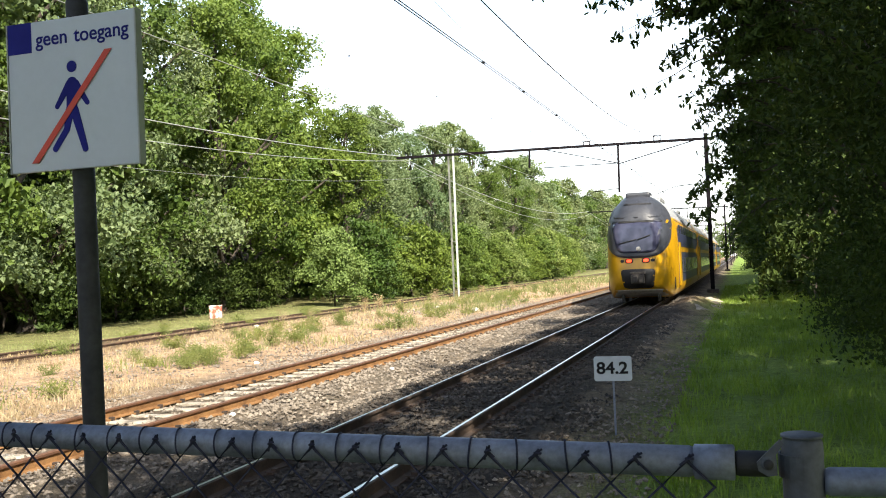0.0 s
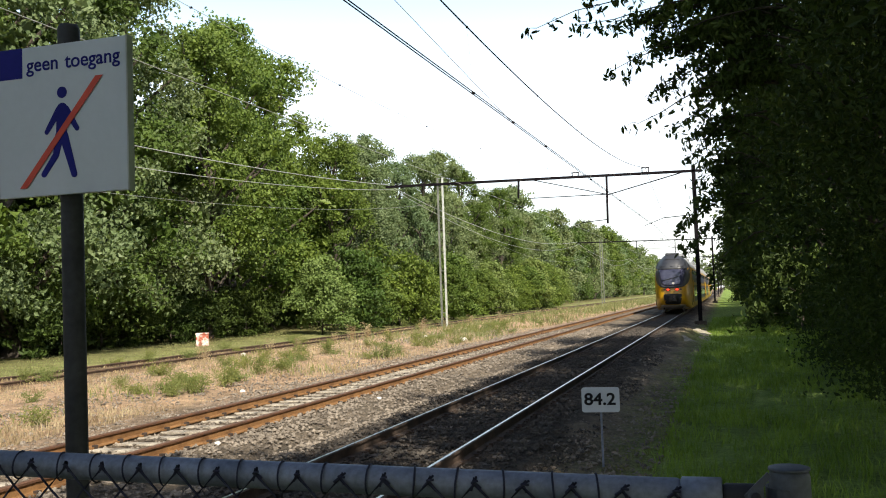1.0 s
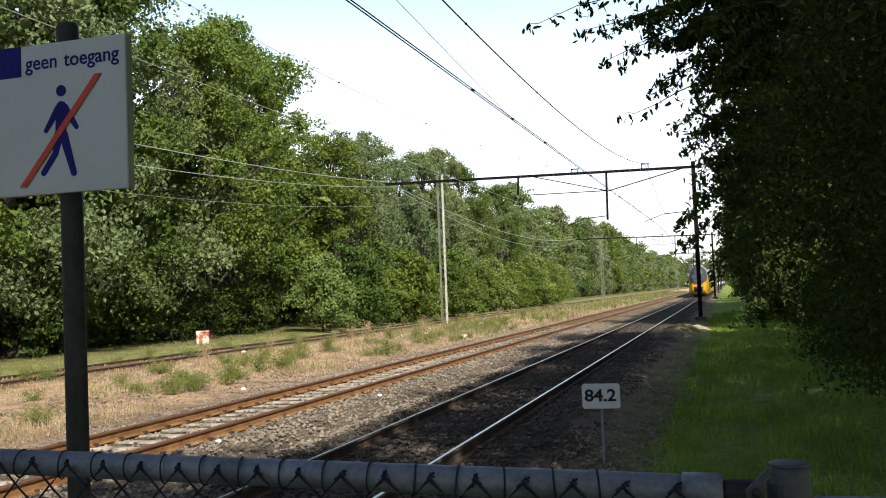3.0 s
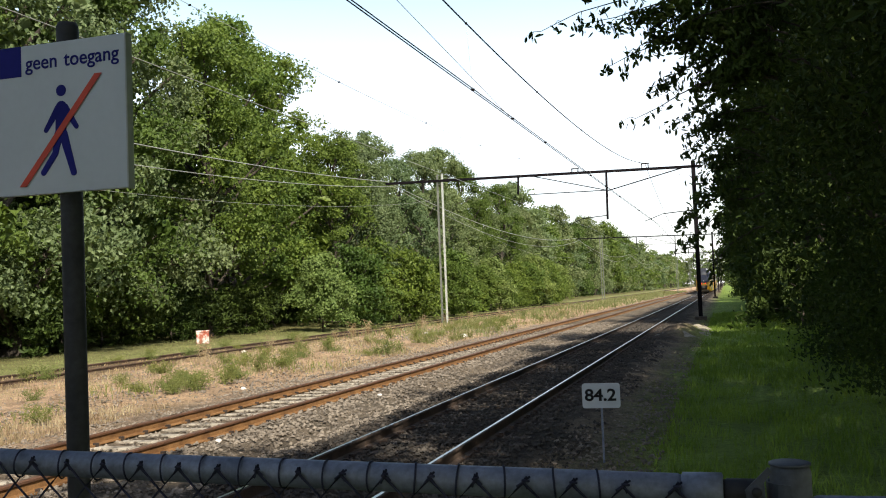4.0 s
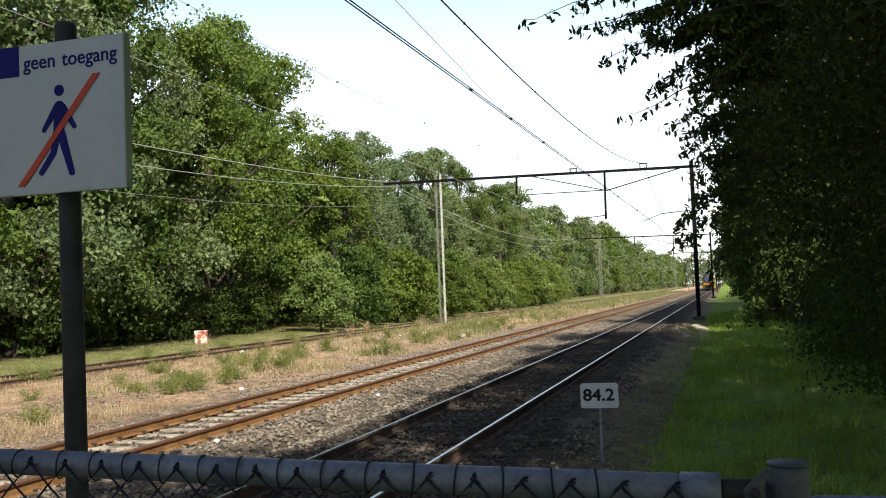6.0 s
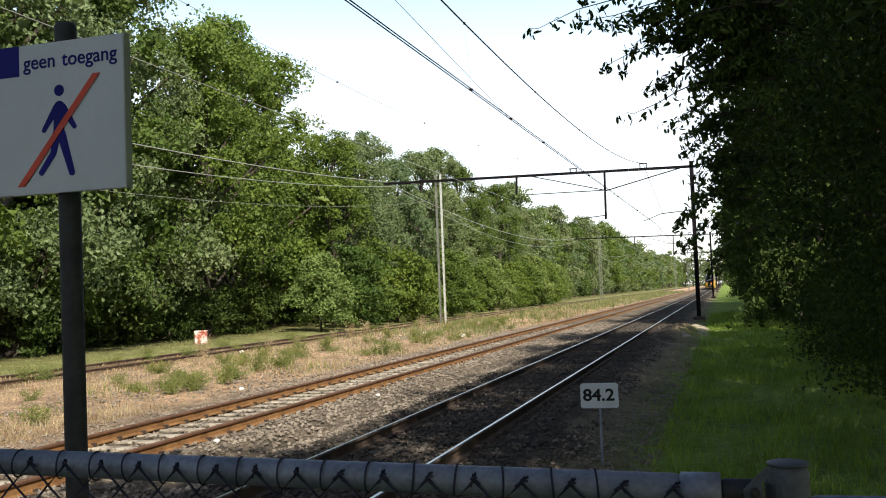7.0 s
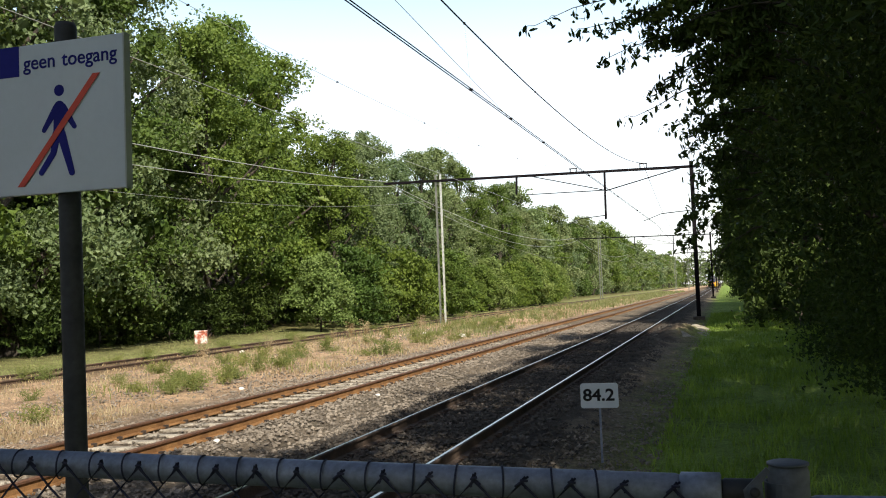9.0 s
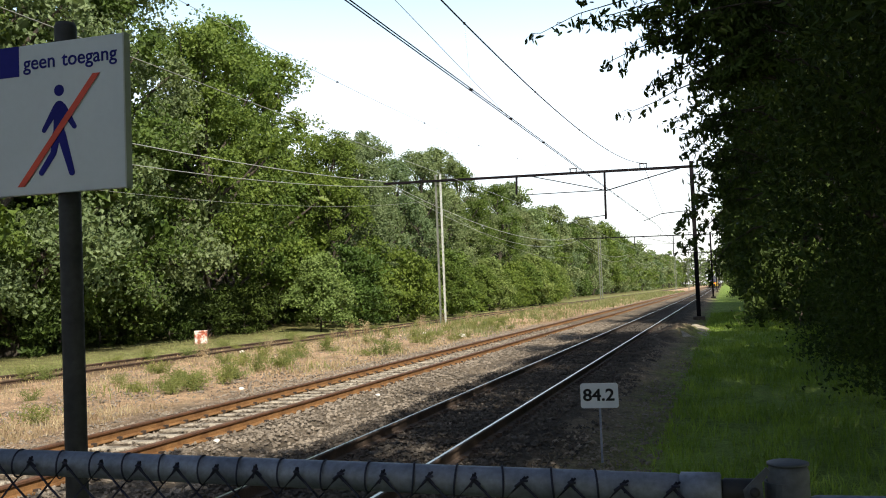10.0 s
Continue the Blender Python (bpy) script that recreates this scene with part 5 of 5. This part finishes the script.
def car_side(train, y0, y1, first):
    """Body, roof strip, window bands, windows, doors, bogies of one double-deck car."""
    bm = bmesh.new()
    ys = [y0, y0 + 0.3, y1 - 0.3, y1] if not first else [y0 + 1.75, y1 - 0.3, y1]
    prev = None
    rings = []
    if first:
        for f in 1 - (1 - np.linspace(0.04, 1.0, 22)) ** 2:
            ring = []
            for x, z in CAR_OUTLINE:
                px, pz = x * f, NOSE_MID + (z - NOSE_MID) * f
                ring.append(bm.verts.new((px, y0 + nose_depth(px, pz), pz)))
            rings.append(ring)
        bm.faces.new(rings[0])
    for k, y in enumerate(ys):
        sc = 0.985 if y in (y0, y1) and not (first and k == 0) else 1.0
        if first and k == 0:
            continue
        rings.append([bm.verts.new((x * sc, y, NOSE_MID + (z - NOSE_MID) * sc)) for x, z in CAR_OUTLINE])
    n = len(CAR_OUTLINE)
    for a, b in zip(rings, rings[1:]):
        for i in range(n):
            bm.faces.new((a[i], a[(i + 1) % n], b[(i + 1) % n], b[i]))
    bm.faces.new(rings[-1])
    if not first:
        bm.faces.new(rings[0])
    bmesh.ops.recalc_face_normals(bm, faces=bm.faces[:])
    for f in bm.faces:
        c = f.calc_center_median()
        f.smooth = abs(f.normal.y) < 0.98
        if c.z > 3.58 and c.y > y0 + 0.9:
            f.material_index = 1
    body = part("car_body", bm, M_YELLOW, train, "yellow double-deck car body")
    body.data.materials.append(M_TRAIN_GREY)

    def skin(x_sign, z):
        zs = [p[1] for p in CAR_PROFILE]
        return x_sign * float(np.interp(z, zs, [p[0] for p in CAR_PROFILE]))
    start = y0 + (4.2 if first else 0.8)
    for sgn in (-1, 1):
        for za, zb, nm in ((0.72, 2.12, "lower_window_band"), (2.36, 3.58, "upper_window_band")):
            bm = bmesh.new()
            q = []
            for z in (za, (za + zb) / 2, zb):
                for y in (start, y1 - 0.8):
                    q.append(bm.verts.new((skin(sgn, z) + sgn * 0.012, y, z)))
            bm.faces.new((q[0], q[1], q[3], q[2]))
            bm.faces.new((q[2], q[3], q[5], q[4]))
            ret = bmesh.ops.extrude_face_region(bm, geom=bm.faces[:])
            for v in ret["geom"]:
                if isinstance(v, bmesh.types.BMVert):
                    v.co.x -= sgn * 0.03
            bmesh.ops.recalc_face_normals(bm, faces=bm.faces[:])
            part(nm, bm, M_TRAIN_BLUE, body, "dark blue window band")
        y = start + 0.9
        while y < y1 - 2.2:
            for za, zb in ((1.15, 1.85), (2.85, 3.38)):
                bm = bmesh.new()
                xm = skin(sgn, (za + zb) / 2) + sgn * 0.02
                box(bm, xm - 0.012, xm + 0.012, y, y + 1.5, za, zb, 0.008)
                part("side_window", bm, M_GLASS, body)
            y += 2.0
        for yd in (start + 0.05, y1 - 3.0):
            bm = bmesh.new()
            x = skin(sgn, 1.6) + sgn * 0.03
            box(bm, x - 0.02, x + 0.02, yd, yd + 1.3, 0.6, 2.55, 0.01)
            part("side_door", bm, M_YELLOW, body)
    for yb in (y0 + 4.0, y1 - 4.0):
        bm = bmesh.new()
        for s in (-1, 1):
            box(bm, s * 0.98 - 0.08, s * 0.98 + 0.08, yb - 1.7, yb + 1.7, 0.35, 0.62, 0.03)
        box(bm, -0.9, 0.9, yb - 0.3, yb + 0.3, 0.35, 0.6, 0.03)
        part("bogie", bm, M_TRAIN_STEEL, train)
        for yw in (yb - 1.25, yb + 1.25):
            for s in (-1, 1):
                rod("wheel", (s * 0.72, yw, 0.46), (s * 0.86, yw, 0.46), 0.46, M_TRAIN_STEEL, train, 20)
    bm = bmesh.new()
    box(bm, -1.1, 1.1, y0 + 6.5, y1 - 6.5, 0.25, 0.5, 0.05)
    part("underframe", bm, M_TRAIN_STEEL, train)
    for yy in (y0 + 6, y1 - 7):
        bm = bmesh.new()
        box(bm, -0.6, 0.6, yy, yy + 3.0, 4.55, 4.78, 0.06)
        part("roof_unit", bm, M_TRAIN_GREY, train)
    return body


def make_train():
    t = thing("passenger_train", TRACK_A, 40, 0, "yellow and blue double-deck train leaving, red tail lamps lit", "train")
    y = 0.0
    for k in range(4):
        car_side(t, y, y + 26.2, k == 0)
        if k < 3:
            bm = bmesh.new()
            for i in range(6):
                box(bm, -0.95, 0.95, y + 26.2 + i * 0.1, y + 26.27 + i * 0.1, 0.6, 4.0, 0.01)
            part("gangway_bellows", bm, M_RUBBER, t)
        y += 26.8
    panel = nose_patch("end_panel", rounded(-1.34, 1.34, 1.92, 4.57, 3.2, 60, 0.62), 0.055, M_PANEL, t, "dark grey end panel round the windscreen", 14)
    nose_patch("windscreen", rounded(-1.10, 1.10, 2.12, 3.44, 6.0, 44, 0.97, 0.72), 0.07, M_GLASS, panel, "bluish curved windscreen", 7)
    nose_patch("upper_screen", rounded(-1.02, 1.02, 3.56, 4.30, 6.0, 36, 0.78), 0.062, M_PANEL, panel, "", 5)
    nose_patch("rubber_strip", rounded(-1.04, 1.04, 3.38, 3.46, 6, 30), 0.085, M_RUBBER, panel, "black trim strip", 3)
    nose_patch("trim", rounded(-0.55, 0.6, 4.14, 4.2, 6, 30), 0.085, M_RUBBER, panel, "", 3)
    bm = bmesh.new()
    box(bm, -0.52, 0.52, 1.35, 2.6, 4.45, 4.71, 0.1)
    part("roof_fairing", bm, M_PANEL, t, "dark fairing at the front edge of the roof")
    # wipers across the screen
    for x0, x1, z0, z1 in ((-0.75, -0.02, 2.52, 2.68), (0.02, 0.55, 2.66, 2.84)):
        a = (x0, nose_depth(x0, z0) - 0.11, z0)
        b = (x1, nose_depth(x1, z1) - 0.11, z1)
        rod("wiper", a, b, 0.022, M_RUBBER, t, 8)
    rod("badge", (0.06, nose_depth(0, 2.28) - 0.09, 2.28), (0.06, nose_depth(0, 2.28) + 0.02, 2.28), 0.10, M_SKIRT, t, 16, "small round pale badge")
    for x in (-0.34, 0.34):
        h = nose_patch("lamp_housing", rounded(x - 0.17, x + 0.17, 1.70, 1.90, 2.6, 24), 0.02, M_RUBBER, t, "", 3)
        nose_patch("tail_lamp", rounded(x - 0.11, x + 0.11, 1.735, 1.865, 2.2, 24), 0.035, M_LAMP, h, "glowing red tail lamp", 3)
    for x in (-0.62, 0.62):
        nose_patch("head_lamp", rounded(x - 0.08, x + 0.08, 1.74, 1.87, 2.2, 20), 0.02, M_RUBBER, t, "unlit head lamp", 3)
    # coupler recess and coupler
    rec = nose_patch("coupler_recess", rounded(-0.72, 0.72, 0.64, 1.46, 7, 40, None, 0.84), 0.012, M_RUBBER, t, "black coupler recess", 5)
    bm = bmesh.new()
    box(bm, -0.26, 0.26, -0.42, 0.25, 0.86, 1.24, 0.05)
    box(bm, -0.16, 0.02, -0.52, -0.40, 0.92, 1.18, 0.04)
    box(bm, 0.06, 0.2, -0.50, -0.40, 0.9, 1.1, 0.03)
    part("coupler", bm, M_TRAIN_STEEL, t, "grey steel coupler")
    bm = bmesh.new()
    box(bm, -0.3, 0.3, -0.30, 0.1, 1.25, 1.34, 0.02)
    part("cable_box", bm, M_TRAIN_STEEL, t)
    # pale skirt below the yellow
    nose_patch("skirt", rounded(-1.12, 1.12, 0.26, 0.60, 6, 40), 0.02, M_SKIRT, t, "pale grey lower skirt", 5)
    for s in (-1, 1):
        rod("buffer_step", (s * 1.36, 1.6, 0.55), (s * 1.36, 1.6, 1.05), 0.05, M_RUBBER, t, 8)
    for s in (-1, 1):
        bm = bmesh.new()
        box(bm, s * 0.75 - 0.06, s * 0.75 + 0.06, 0.9, 1.2, 0.10, 0.5, 0.02)
        part("rail_guard", bm, M_TRAIN_STEEL, t)
    return t


TRAIN = make_train()


def motions():
    """Everything that moves: the train, and the branches in a light wind."""
    walk(TRAIN, [(t, pose(TRACK_A, 39.2 + 36 * t, 0)) for t in range(0, 11)])
    rng = random.Random(21)
    for br in BRANCHES:
        at = br.location.copy()
        ph, sp = rng.uniform(0, 6.28), rng.uniform(1.6, 2.6)
        rows = []
        for i in range(0, 41):
            t = i * 0.25
            a = 1.3 * math.sin(sp * t + ph) + 0.7 * math.sin(2.3 * sp * t + 2 * ph)
            b = 1.6 * math.sin(0.8 * sp * t + 1.7 * ph)
            rows.append((t, pose(at.x, at.y, at.z, b * 0.6, a, b)))
        walk(br, rows)


motions()
